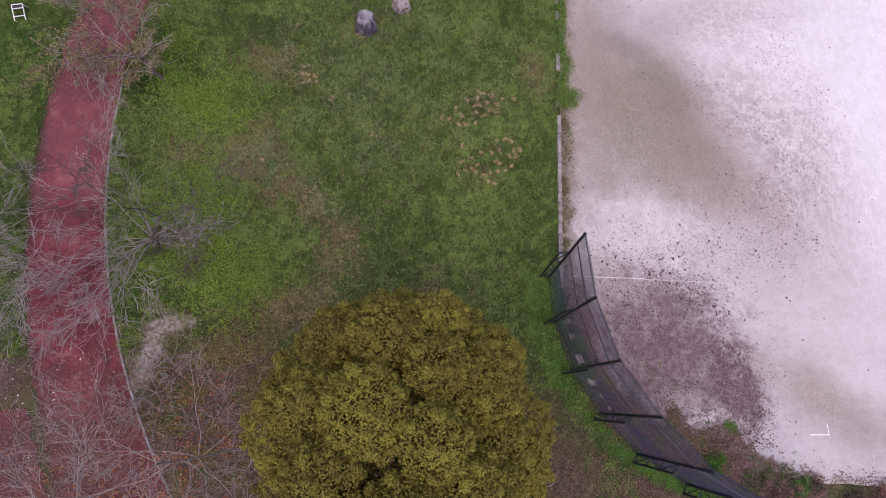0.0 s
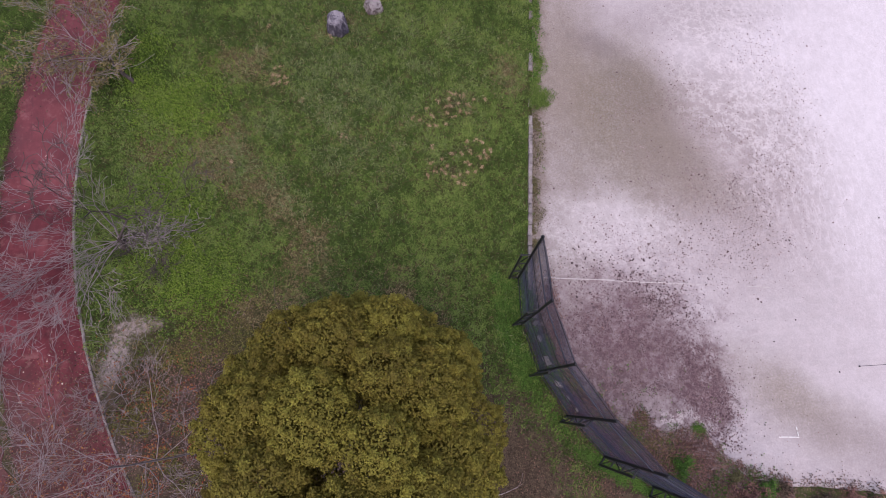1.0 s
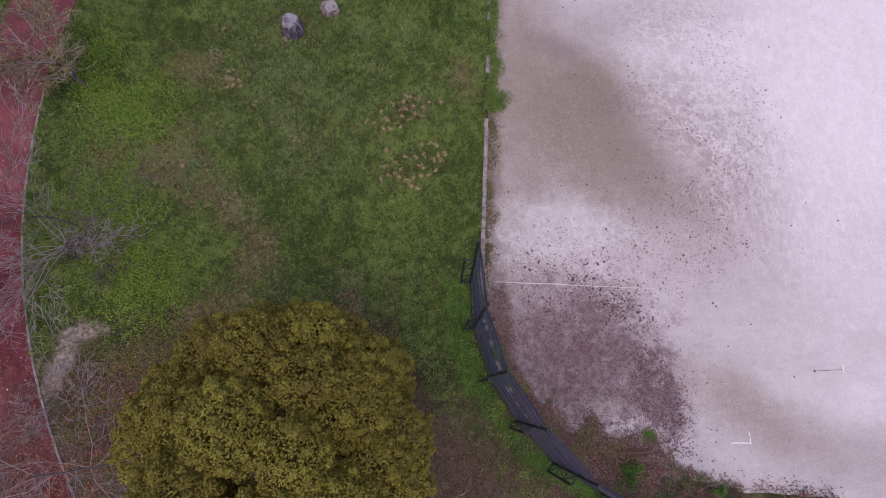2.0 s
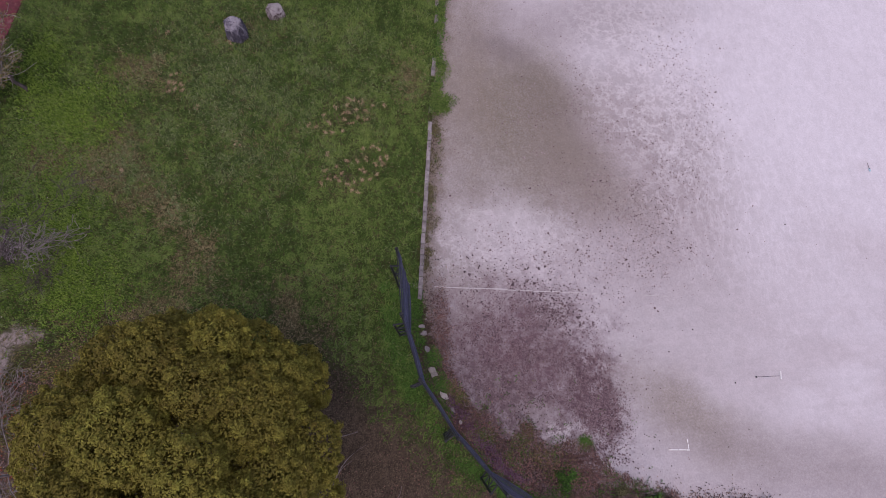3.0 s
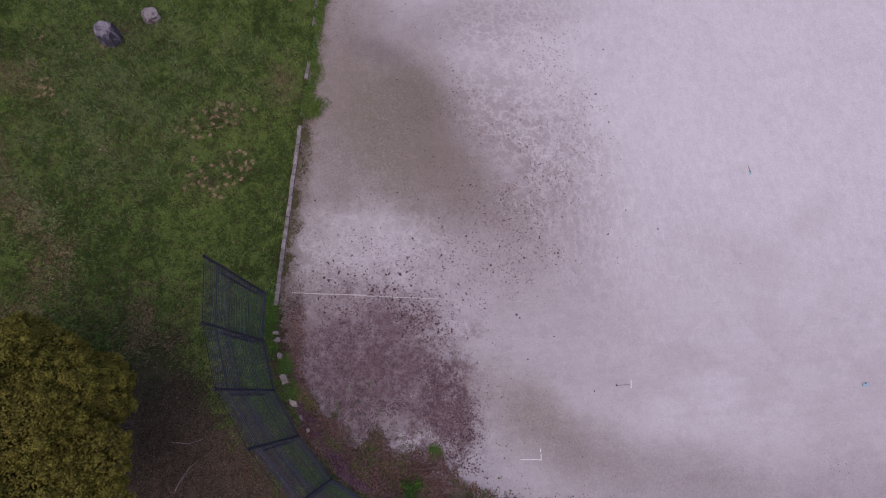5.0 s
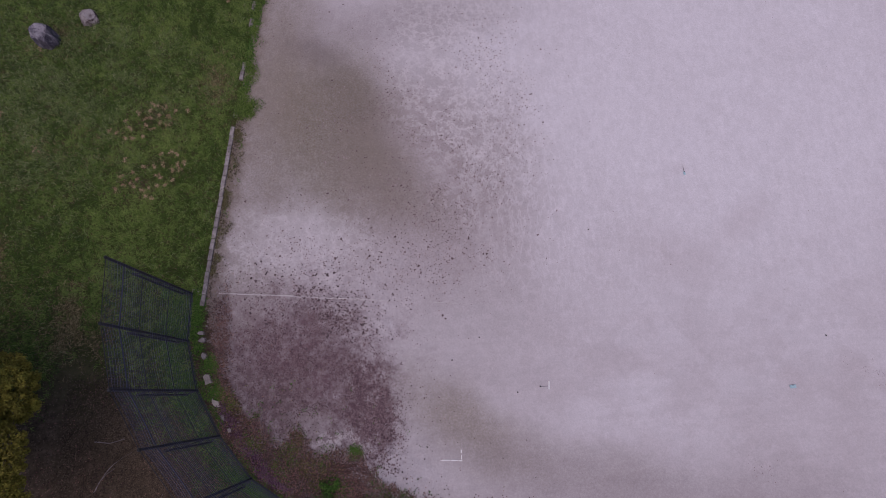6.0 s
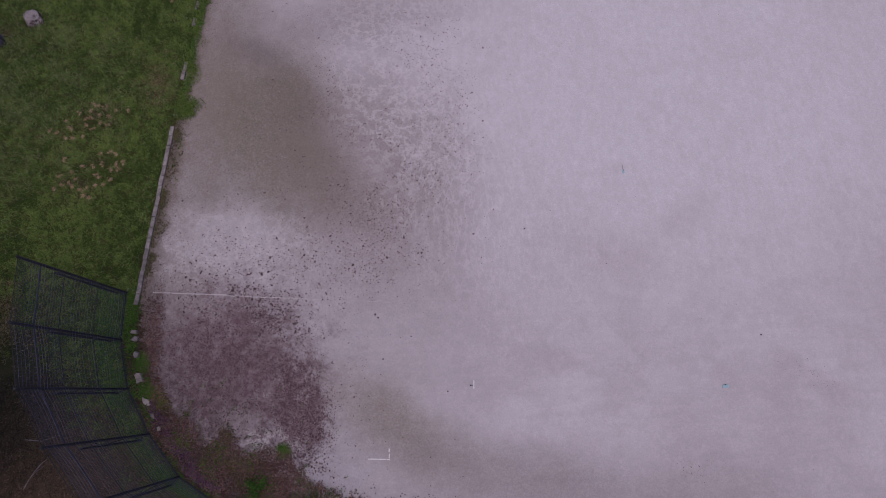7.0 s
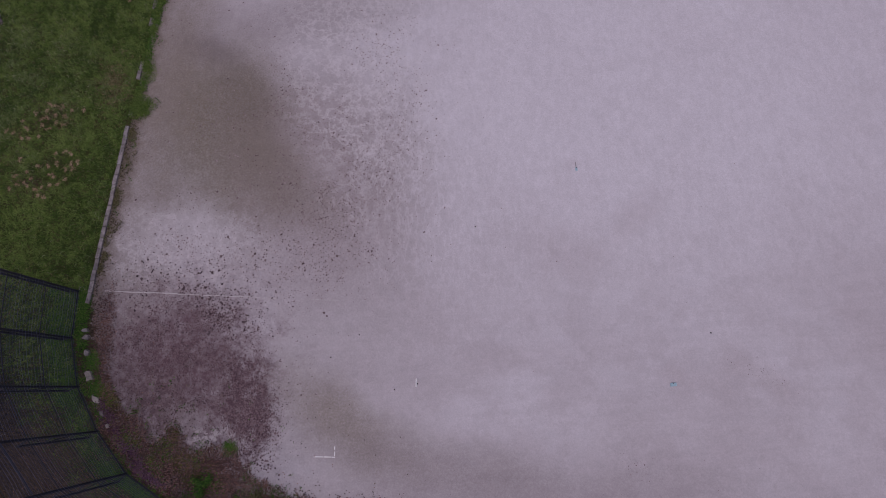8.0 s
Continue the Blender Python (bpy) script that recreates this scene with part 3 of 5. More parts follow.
def evergreen(cx, cy, rx, ry, low, high, bough_count, leaf_count):
    tree = tagged(new("broadleaf_tree"), "round-crowned evergreen tree with dense yellow-green leaves", "tree")
    tree.location = (cx, cy, 0)
    random.seed(21)
    pieces = [(Vector((0, 0, -0.1)), Vector((0.1, 0.05, 1.1)), 0.30, 0.24), (Vector((0.1, 0.05, 1.1)), Vector((0.05, 0.1, 2.3)), 0.24, 0.2)]
    wood("trunk", pieces, DARK_BARK, tree, 10)
    for k in range(7):
        a = 6.283 * k / 7 + random.uniform(-0.3, 0.3)
        out = []
        limbs((0.05, 0.1, random.uniform(1.9, 2.3)), (math.cos(a), math.sin(a), random.uniform(0.9, 1.9)), random.uniform(3.0, 3.8), 0.11, 2, 0.7, 0.4, out)
        wood("limb", out, DARK_BARK, tree, 5)
    # broad boughs over a dome, each set with round clumps of small leaves
    mid = low + (high - low) * 0.52
    golden = math.pi * (3 - math.sqrt(5))
    boughs = []
    for k in range(bough_count):
        up = 1 - 1.42 * (k + 0.5) / bough_count
        flat = math.sqrt(max(0.0, 1 - abs(up) ** 2.5))
        a = k * golden + random.uniform(-0.18, 0.18)
        br = random.uniform(0.8, 1.3)
        rr = 1.01 - 0.235 * br + random.uniform(-0.09, 0.03)
        z = mid + ((high - mid) if up > 0 else (mid - low)) * up * rr
        boughs.append((rx * flat * math.cos(a) * rr, ry * flat * math.sin(a) * rr, z, br, random.uniform(-0.13, 0.12)))
    clumps = []
    for bx, by, bz, br, bt in boughs:
        out = Vector((bx / rx, by / ry, (bz - mid) / (high - mid))).normalized()
        for k in range(int(120 * br * br)):
            # over the outer part of the bough
            d = Vector((random.gauss(0, 1), random.gauss(0, 1), random.gauss(0, 1))).normalized()
            if d.dot(out) < random.uniform(-0.55, -0.2):
                continue
            size = min(0.2, 0.10 * random.lognormvariate(0, 0.35))
            far = br * random.uniform(0.90, 1.0)
            clumps.append((bx + d.x * far, by + d.y * far, bz + d.z * far * 0.9, d.x, d.y, d.z, size, bt + random.gauss(0, 0.10)))
    clump = np.array(clumps)
    share = clump[:, 6] ** 2
    full = int(leaf_count * 0.6)
    c = clump[rng.choice(len(clump), full, p=share / share.sum())]
    d = rng.normal(0, 1, (full, 3))
    d = d / np.linalg.norm(d, axis=1)[:, None] + c[:, 3:6] * 0.6
    d /= np.linalg.norm(d, axis=1)[:, None]
    # twigs: most leaves gather round a few dozen spots of each clump
    d = np.where(rng.uniform(0, 1, full)[:, None] < 0.7, np.round(d * 3.2) / 3.2 + rng.normal(0, 0.09, d.shape), d)
    reach = rng.uniform(0.4, 1.15, full)
    where = c[:, :3] + d * (c[:, 6] * reach)[:, None]
    # leaves deep in a clump toned darker, a painted hint of shade
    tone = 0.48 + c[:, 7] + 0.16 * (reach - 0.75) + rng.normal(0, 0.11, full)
    normals = d * 0.9 + rng.normal(0, 0.46, d.shape) + np.array([0, 0, 0.35])
    # a thin skin of leaves between the clumps
    n = leaf_count - full
    bough = np.array(boughs)
    skin = bough[rng.choice(len(bough), n, p=bough[:, 3] ** 2 / (bough[:, 3] ** 2).sum())]
    v = rng.normal(0, 1, (n, 3))
    v /= np.linalg.norm(v, axis=1)[:, None]
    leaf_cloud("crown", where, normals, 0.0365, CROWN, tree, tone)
    where = skin[:, :3] + v * (skin[:, 3] * rng.uniform(0.80, 0.98, n))[:, None] * np.array([1, 1, 0.9])
    leaf_cloud("crown_skin", where, v * 0.8 + rng.normal(0, 0.46, v.shape) + np.array([0, 0, 0.35]), 0.040, CROWN, tree, 0.47 + skin[:, 4] + rng.normal(0, 0.12, n))
    # sparser leaves deeper in, toned darker as inner shade put into the colour
    n = leaf_count // 6
    core = np.array(boughs)[rng.choice(len(boughs), n)]
    d = rng.normal(0, 1, (n, 3))
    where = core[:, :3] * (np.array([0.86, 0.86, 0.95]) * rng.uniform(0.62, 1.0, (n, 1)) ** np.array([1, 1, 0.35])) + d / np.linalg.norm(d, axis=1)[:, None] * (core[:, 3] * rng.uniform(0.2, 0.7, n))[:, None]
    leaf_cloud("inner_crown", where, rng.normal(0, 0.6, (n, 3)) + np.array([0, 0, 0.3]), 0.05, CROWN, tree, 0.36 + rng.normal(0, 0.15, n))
    return tree


def bare_tree(x, y, high, reach, count, seed, label, leaves=0, lean=(0.0, 0.0), fork=0.35, thick=0.05, rise=(0.2, 0.9), bark=None, stout=0.15, twigs=(0, 1, 1), ways=()):
    """A leafless tree that forks low into crooked limbs."""
    tree = tagged(new("bare_tree"), label, "tree")
    tree.location = (x, y, 0)
    random.seed(seed)
    top = Vector((lean[0], lean[1], high * fork))
    pieces, p = [], Vector((0, 0, -0.1))
    for k in range(6):
        f = (k + 1) / 6
        q = top * f + (Vector((random.gauss(0, 1), random.gauss(0, 1), 0)) * min(0.09, stout * 0.7) if k < 5 else Vector())
        pieces.append((p, q, stout * (1 - 0.3 * k / 6), stout * (1 - 0.3 * f)))
        p = q
    wood("trunk", pieces, bark or BARK, tree, 8)
    tips = []
    for wx, wy, wz, length, radius in ways:
        out = []
        limbs(top * random.uniform(0.5, 1.0), (wx, wy, wz), length, radius, 5 if length > 3.5 else 4, 0.7, 0.1, out, 0.0, twigs)
        wood("limb", out, DARK_BARK if radius > 0.045 else BARK, tree, 4)
        tips += [b for _, b, _, rb in out if rb < 0.016]
    for k in range(count):
        a = 6.283 * k / count + random.uniform(-0.4, 0.4)
        out = []
        start = top * random.uniform(0.55, 1.0)
        if k % 3 == 0:
            a += random.uniform(-0.5, 0.5)
        limbs(start, (math.cos(a), math.sin(a), random.uniform(*rise)), reach * random.uniform(0.6, 0.85), thick, 4, 0.75, 0.25, out, 0.0, twigs)
        wood("limb", out, BARK, tree, 4)
        tips += [b for _, b, _, rb in out if rb < 0.016]
    if leaves:
        pts = np.array([tuple(random.choice(tips)) for _ in range(leaves)]) + rng.normal(0, 0.06, (leaves, 3))
        leaf_cloud("crown", pts, rng.normal(0, 0.5, (leaves, 3)) + np.array([0, 0, 0.6]), 0.046 if leaves > 1000 else 0.030, AUTUMN if leaves > 1000 else EMBER, tree, rng.uniform(0.1, 1, leaves))
    return tree


evergreen(-2.16, -5.32, 4.16, 4.42, 2.45, 7.95, 33, 500000)
bare_tree(-11.75, 9.4, 4.6, 1.2, 3, 3, "small grey-barked tree with a few last yellow leaves", 8000, (-0.35, 0.25), 0.3, 0.018, (0.2, 1.2), DARK_BARK, 0.085, (0, 1, 1, 1, 1),
          ((-2.4, 0.1, 0.9, 2.5, 0.05), (-2.0, 0.9, 1.0, 2.3, 0.032), (-2.2, -0.5, 0.7, 2.2, 0.03), (-1.4, 1.5, 1.1, 2.3, 0.03), (-0.4, 1.4, 1.6, 2.2, 0.034), (0.3, 1.1, 1.6, 1.7, 0.028)))
bare_tree(-11.43, 2.2, 3.2, 2.4, 1, 5, "leafless grey tree spreading over the red path", 0, (-0.1, 0.1), 0.16, 0.03, (0.1, 0.8), DARK_BARK, 0.11, (0, 1, 1, 1, 1),
          ((0.9, 2.0, 1.7, 3.6, 0.052), (-0.3, 1.6, 1.3, 2.6, 0.042), (-3.0, 0.6, 0.5, 3.8, 0.022), (-2.6, 0.9, 0.6, 3.2, 0.018), (-3.0, 0.1, 0.7, 4.4, 0.022), (-3.0, -0.5, 0.6, 4.2, 0.022), (-2.6, -1.1, 0.8, 3.2, 0.02),
           (1.8, -0.1, 0.5, 1.7, 0.02), (1.5, 0.7, 0.8, 1.7, 0.022), (0.1, -1.2, 0.8, 2.2, 0.028), (-1.2, -1.4, 0.7, 2.6, 0.026)))
TWIG = 0.0042
scrub = bare_tree(-10.75, 1.85, 1.0, 1.3, 8, 27, "tangle of dark dead twigs at the foot of a leafless tree", 0, (0.1, 0.0), 0.1, 0.014, (0.05, 0.5), DARK_BARK, 0.03, (0, 1, 1, 1))
for piece in scrub.children:
    piece.data.materials[0] = DARK_BARK
bare_tree(-8.0, -5.7, 8.2, 4.0, 9, 8, "tall leafless grey tree at the edge of the leaf litter", 260, (-0.8, 0.15), 0.6, 0.017, (-0.2, 0.7), None, 0.038, (0, 1, 1, 1))
bare_tree(-12.55, -7.5, 6.5, 4.6, 8, 11, "leafless grey tree beside the red side path", 140, (-0.2, 0.3), 0.5, 0.018, (-0.2, 0.7), None, 0.10, (0, 1, 1, 1, 1))
bare_tree(-11.1, -3.5, 2.0, 1.7, 7, 17, "small leafless shrub of thin grey stems beside the path kerb", 120, (0.0, 0.0), 0.1, 0.012, (0.3, 1.1), None, 0.03)


def low_shrub(x, y, wide, high, seed, leaf, label):
    """A low bush: a few stems and a loose cloud of leaves."""
    bush = tagged(new("low_shrub"), label, "shrub", "low shrubs at the rim of the sand")
    bush.location = (x, y, 0)
    random.seed(seed)
    out = []
    for k in range(5):
        a = 6.283 * k / 5 + random.uniform(-0.4, 0.4)
        limbs((0, 0, 0), (math.cos(a), math.sin(a), 0.9), wide * 0.8, 0.016, 2, 0.7, 0.2, out)
    wood("stems", out, DARK_BARK, bush, 4)
    tips = np.array([tuple(b) for _, b, _, _ in out])
    n = int(2200 * wide)
    pts = tips[rng.integers(0, len(tips), n)] + rng.normal(0, 0.07, (n, 3))
    pts[:, 2] = np.clip(pts[:, 2], 0.03, high)
    leaf_cloud("foliage", pts, rng.normal(0, 0.4, (n, 3)) + np.array([0, 0, 0.8]), 0.035, leaf, bush, rng.uniform(0, 1, n))


low_shrub(2.98, 0.16, 0.16, 0.3, 39, FRESH, "small dark green bush in the lawn by the fence")
low_shrub(12.5, -8.35, 0.38, 0.45, 31, FRESH, "low dark green bush at the rim of the sand")
low_shrub(13.15, -8.4, 0.32, 0.4, 32, LITTER, "low brown withered bush at the rim of the sand")
low_shrub(14.5, -8.9, 0.5, 0.45, 33, LITTER, "low brown withered bush at the rim of the sand")
low_shrub(15.5, -9.05, 0.5, 0.45, 37, RUST, "low rust-red bush at the rim of the sand")
low_shrub(16.6, -9.2, 0.6, 0.5, 34, RUST, "low rust-red bush at the rim of the sand")
low_shrub(11.6, -8.5, 0.6, 0.45, 35, RUST, "low rust-red bush at the rim of the sand")
low_shrub(9.35, -7.4, 0.42, 0.35, 36, FRESH, "low green bush among red leaf litter")
low_shrub(11.35, -7.95, 0.25, 0.3, 38, MOSS, "small olive bush at the rim of the sand")


# ---- boulders ----
def boulder(x, y, sx, sy, sz, turn, seed, lean, top, material, label):
    """A weathered stone cut by flat faces; top: how far its head narrows; lean: how its head is off its foot."""
    bm = bmesh.new()
    bmesh.ops.create_icosphere(bm, subdivisions=5, radius=1.0)
    r = random.Random(seed)
    cuts = [(Vector((math.cos(a), math.sin(a), r.uniform(-0.1, 0.3))).normalized(), r.uniform(0.66, 0.84)) for a in (k * 1.05 + r.uniform(-0.3, 0.3) for k in range(6))]
    cuts += [(Vector((r.gauss(0, 0.5), r.gauss(-0.2, 0.5), 1)).normalized(), r.uniform(0.70, 0.86)) for _ in range(3)]
    for v in bm.verts:
        for n, d in cuts:
            over = v.co.dot(n) - d
            if over > 0:
                v.co -= n * over * 0.92
        p = v.co.copy()
        v.co += p.normalized() * (0.06 * noise.noise(p * 2.4 + Vector((seed, 0, 0))) + 0.03 * noise.noise(p * 7) + 0.014 * noise.noise(p * 19))
        # clefts that run up the stone
        cleft = abs(noise.noise(Vector((p.x * 2.6, p.y * 2.6, p.z * 0.5 + seed))))
        if cleft < 0.07:
            v.co -= p.normalized() * (0.07 - cleft) * 0.7
        f = max(0.0, (v.co.z + 0.9) / 1.8)
        narrow = 1 - top * f
        v.co.x, v.co.y = v.co.x * narrow + lean[0] * f, v.co.y * narrow + lean[1] * f
    bmesh.ops.transform(bm, matrix=Matrix.Diagonal((sx, sy, sz, 1)), verts=bm.verts)
    ob = part("boulder", bm, material)
    ob.matrix_world = pose(x, y, sz * 0.72, 0, 0, turn)
    return tagged(ob, label, "boulder", "boulders on the lawn")


boulder(-3.08, 11.92, 0.66, 0.58, 0.64, 20, 4, (-0.05, 0.08), 0.26, ROCK, "tall dark weathered standing boulder with a pale head")
boulder(-1.5, 13.05, 0.60, 0.50, 0.30, -25, 12, (0.05, 0.1), 0.3, PALE_ROCK, "low brown and white streaked boulder in the grass")


# ---- loose things on lawn and sand ----
rack = tagged(new("white_frame"), "white tubular metal frame lying tilted in the long grass", "metal frame")
rack.matrix_world = pose(-17.95, 12.78, 0.30, 18, 0, 8)
for sx in (-0.22, 0.22):
    tube("side_bar", (sx, -0.34, 0), (sx, 0.34, 0), 0.02, WHITE, rack)
for sy in (-0.16, 0.17, 0.34):
    tube("cross_bar", (-0.22, sy, 0), (0.22, sy, 0), 0.018, WHITE, rack)
part("panel", bm_box(bmesh.new(), 0.40, 0.12, 0.02, pose(0, 0.255, -0.01), 0.005), BLACK, rack, "dark panel")
for sx in (-0.22, 0.22):
    tube("foot", (sx, -0.32, -0.19), (sx, -0.32, 0), 0.018, WHITE, rack)
    tube("foot", (sx, 0.32, -0.43), (sx, 0.32, 0), 0.018, WHITE, rack)

corner = tagged(new("corner_mark"), "worn white corner tape pegged on the sand", "field marking")
corner.location = (14.2, -6.68, 0.05)
for cx, cy, lx, ly in ((-0.60, 0.045, 0.36, 0.045), (-0.26, 0.02, 0.28, 0.04), (-0.04, 0.0, 0.12, 0.045), (0.0, 0.12, 0.035, 0.16), (0.0, 0.32, 0.04, 0.12)):
    part("tape", bm_box(bmesh.new(), lx, ly, 0.006, pose(cx, cy, 0, 0, 0, -4)), WHITE, corner)

pole = tagged(new("marker_pole"), "thin dark pole on the sand with a small white head", "pole")
pole.location = (17.38, -4.2, 0.05)
tube("shaft", (0, 0, 0), (0.02, 0.0, 1.42), 0.008, BAND, pole)
part("base", bm_tube(bmesh.new(), (0, 0, 0), (0, 0, 0.05), 0.03, 0.022, 10), BLACK, pole)
part("head", bm_box(bmesh.new(), 0.05, 0.055, 0.30, pose(0.02, -0.12, 1.40, -82, 0, -4), 0.014), WHITE, pole, "white plastic head")


def peg(x, y, turn, wide, long):
    ob = tagged(new("ground_marker"), "pale blue plastic marker pegged on trodden sand", "marker", "blue markers on the sand")
    ob.matrix_world = pose(x, y, 0.05, 0, 0, turn)
    part("plate", bm_box(bmesh.new(), wide, long, 0.02, None, 0.008), BLUE, ob)
    part("peg", bm_tube(bmesh.new(), (0, long * 0.4, 0), (0, long * 0.4, 0.05), 0.02, 0.014, 8), BLACK, ob, "dark peg")
    return ob


peg(27.15, -4.75, 3, 0.25, 0.13)
cord_peg = peg(24.47, 4.26, 2, 0.09, 0.15)
part("cord", bm_box(bmesh.new(), 0.014, 0.22, 0.012, pose(0, 0.22, 0)), CONCRETE, cord_peg, "grey cord")


def pebble(x, y, size, seed):
    bm = bmesh.new()
    bmesh.ops.create_icosphere(bm, subdivisions=2, radius=size)
    for v in bm.verts:
        v.co *= 1 + 0.3 * noise.noise(v.co * (2 / size) + Vector((seed, 0, 0)))
        v.co.z *= 0.6
    ob = part("pebble", bm, PEBBLE)
    ob.matrix_world = pose(x, y, 0.05 + size * 0.4)
    tagged(ob, "small dark stone lying on the pale sand", "stone", "dark stones on the sand")


for k, (bx, by) in enumerate(((20.02, 1.95), (28.92, -2.88), (15.18, -2.22), (16.49, -4.37), (26.5, -8.92), (14.06, -3.03))):
    pebble(bx, by, 0.03, k)


# ---- chalk line, worn through in places ----
line = tagged(new("chalk_line"), "faint worn white line across the sand", "field marking")
r = random.Random(5)
x = 4.98
while x < 14.5:
    gone = 0.0 if x < 9.5 else 0.2 if x < 11.5 else 0.5
    ln = r.uniform(0.25, 0.7)
    if r.random() > gone:
        yc = 0.05 - 0.098 * (x - 4.98) + 0.02 * math.sin(x * 2)
        w = (0.05 if x < 7.5 else 0.036 if x < 10.5 else 0.03) * r.uniform(0.7, 1.1)
        part("chalk", bm_box(bmesh.new(), ln, w, 0.004, pose(x + ln / 2, yc + r.uniform(-0.008, 0.008), 0.0495, 0, 0, -5.6 + r.uniform(-1, 1))), CHALK, line)
    x += ln
edge_line = tagged(new("boundary_tape"), "pale boundary tape along the edge of the sand", "field marking")
for k in range(5):
    part("tape", bm_box(bmesh.new(), 0.5, 0.05, 0.006, pose(14.9 + 0.55 * k, -8.43 - 0.085 * k, 0.05, 0, 0, -8)), CHALK, edge_line)


# ---- fallen branches ----
def stick(x, y, turn, length, seed):
    random.seed(seed)
    out = []
    limbs((0, 0, 0.04), (1, 0, 0.05), length, 0.024, 1, 0.35, -0.4, out, 0.3)
    ob = wood("fallen_branch", [(Vector((a.x, a.y, 0.03 + abs(a.z - 0.04) * 0.3)), Vector((b.x, b.y, 0.03 + abs(b.z - 0.04) * 0.3)), ra, rb) for a, b, ra, rb in out], BARK, None, 5)
    ob.matrix_world = pose(x, y, 0, 0, 0, turn)
    tagged(ob, "dry grey fallen branch on the leaf litter", "branch", "fallen branches")


stick(0.72, -5.25, -3, 0.85, 2)
stick(0.9, -7.0, 51, 1.15, 3)
stick(2.2, -7.9, 25, 1.0, 6)
stick(-12.2, 8.2, -20, 1.0, 7)

# ---- grass, weeds and litter ----
def on_lawn(x, y):
    """Everything but sand, paving and the bare places."""
    edge = np.where(y > 0, kerb_x(y) - 0.12, BAY(y) + 0.02)
    right, left = path_right(y), path_left(y)
    return (x < edge) & ((x > right + 0.14) | ((x < left - 0.12) & (y > -1.9 + 0.3 * np.sin(x * 2))))


def shade_of_tree(x, y):
    return np.clip(1.5 * oval(x, y, -4.5, -8.0, 8.8, 4.6, -6) + 0.8 * oval(x, y, -11.0, -4.8, 2.4, 3.2) + 0.8 * oval(x, y, 1.8, -7.6, 3.4, 3.0) + 0.85 * oval(x, y, -8.4, -2.4, 2.0, 1.7) + 0.7 * oval(x, y, 0.5, -3.7, 1.6, 1.5) + 0.3 * oval(x, y, 0.2, -2.4, 1.2, 1.4), 0, 1)


def pale_patch(x, y):
    return np.clip(1.3 * oval(x, y, -11.45, -2.0, 0.38, 1.2, -16) + 1.3 * oval(x, y, -10.8, -1.0, 0.8, 0.3, 4), 0, 0.93)


def bare(x, y):
    return np.clip(pale_patch(x, y) + 1.4 * oval(x, y, -17.6, -2.9, 2.2, 1.3), 0, 1)


def dryness(x, y):
    spots = 0.95 * oval(x, y, -8.0, 6.1, 1.3, 1.6, 20) + 0.9 * oval(x, y, -5.9, 3.9, 1.7, 0.9, -35) + 0.85 * oval(x, y, -4.6, 1.4, 0.9, 1.2) + 0.8 * oval(x, y, -7.2, 10.4, 1.6, 1.1)
    spots += 0.7 * oval(x, y, -10.4, 6.3, 1.4, 0.7) + 0.45 * oval(x, y, -6.2, -0.6, 2.2, 0.9) + 0.45 * oval(x, y, 4.4, 9.4, 0.7, 1.4) + 0.2 * oval(x, y, -8.6, -1.6, 2.2, 1.6) + 0.15 * oval(x, y, -2.5, 7.0, 2.5, 2.5) + 0.6 * oval(x, y, -3.0, 12.2, 1.2, 0.8) + 0.5 * oval(x, y, -0.5, -1.4, 1.3, 1.2) + 0.25 * oval(x, y, -1.0, 0.2, 2.4, 1.0)
    return np.clip(1.95 * spots * (0.1 + 1.5 * field(x, y, 0.9, 4)), 0, 1)


def lush(x, y):
    return np.clip(0.8 * oval(x, y, -10.2, 8.6, 2.0, 1.7) + 0.75 * oval(x, y, -10.3, 1.2, 1.8, 3.6) + 0.5 * oval(x, y, 3.9, 5.8, 0.6, 2.6) + 0.7 * (x < -17) * field(x, y, 2.0, 51), 0, 1)


def bleached(x, y):
    c = oval(x, y, 2.1, 8.0, 1.0, 0.75) + 0.9 * oval(x, y, 1.0, 7.4, 0.7, 0.7) + 0.9 * oval(x, y, 2.7, 5.9, 0.7, 0.6) + oval(x, y, 1.5, 4.8, 1.2, 0.75) + 0.5 * oval(x, y, 4.4, 4.6, 0.3, 0.3)
    return np.clip(c + 0.8 * oval(x, y, -6.2, 12.0, 0.4, 0.3) + 0.8 * oval(x, y, -5.7, 9.4, 0.6, 0.6) + 0.003, 0, 1)


def lawn_chance(x, y):
    c = 0.9 - 0.9 * shade_of_tree(x, y) - bare(x, y) - 0.78 * dryness(x, y) - 0.45 * bleached(x, y)
    return np.where(on_lawn(x, y), np.clip(c, 0, 1), 0)


def lawn_tone(x, y):
    # by the crown the grass colour is lightened, against the shade falling there
    return 0.47 + 0.22 * (field(x, y, 2.5, 2) - 0.5) + 0.36 * (field(x, y, 0.7, 12) - 0.5) + 0.55 * (field(x, y, 0.2, 13) - 0.5) + 0.32 * oval(x, y, -10.8, 4.2, 2.2, 4.0) + 0.10 * oval(x, y, 1.6, -1.5, 2.2, 2.6) + 0.16 * oval(x, y, 0.5, -2.8, 2.2, 1.8) + 0.16 * lush(x, y) + 0.06 * oval(x, y, 0.5, 2.0, 3.0, 2.5) + 0.12 * oval(x, y, 2.4, 8.0, 2.6, 5.0) - 0.05 * oval(x, y, -2.0, 10.0, 2.5, 3.0)


def lie(x, y):
    """The way the long grass is laid, swirling from place to place."""
    return 12.0 * field(x, y, 1.5, 5) + 5.0 * field(x, y, 0.6, 6)


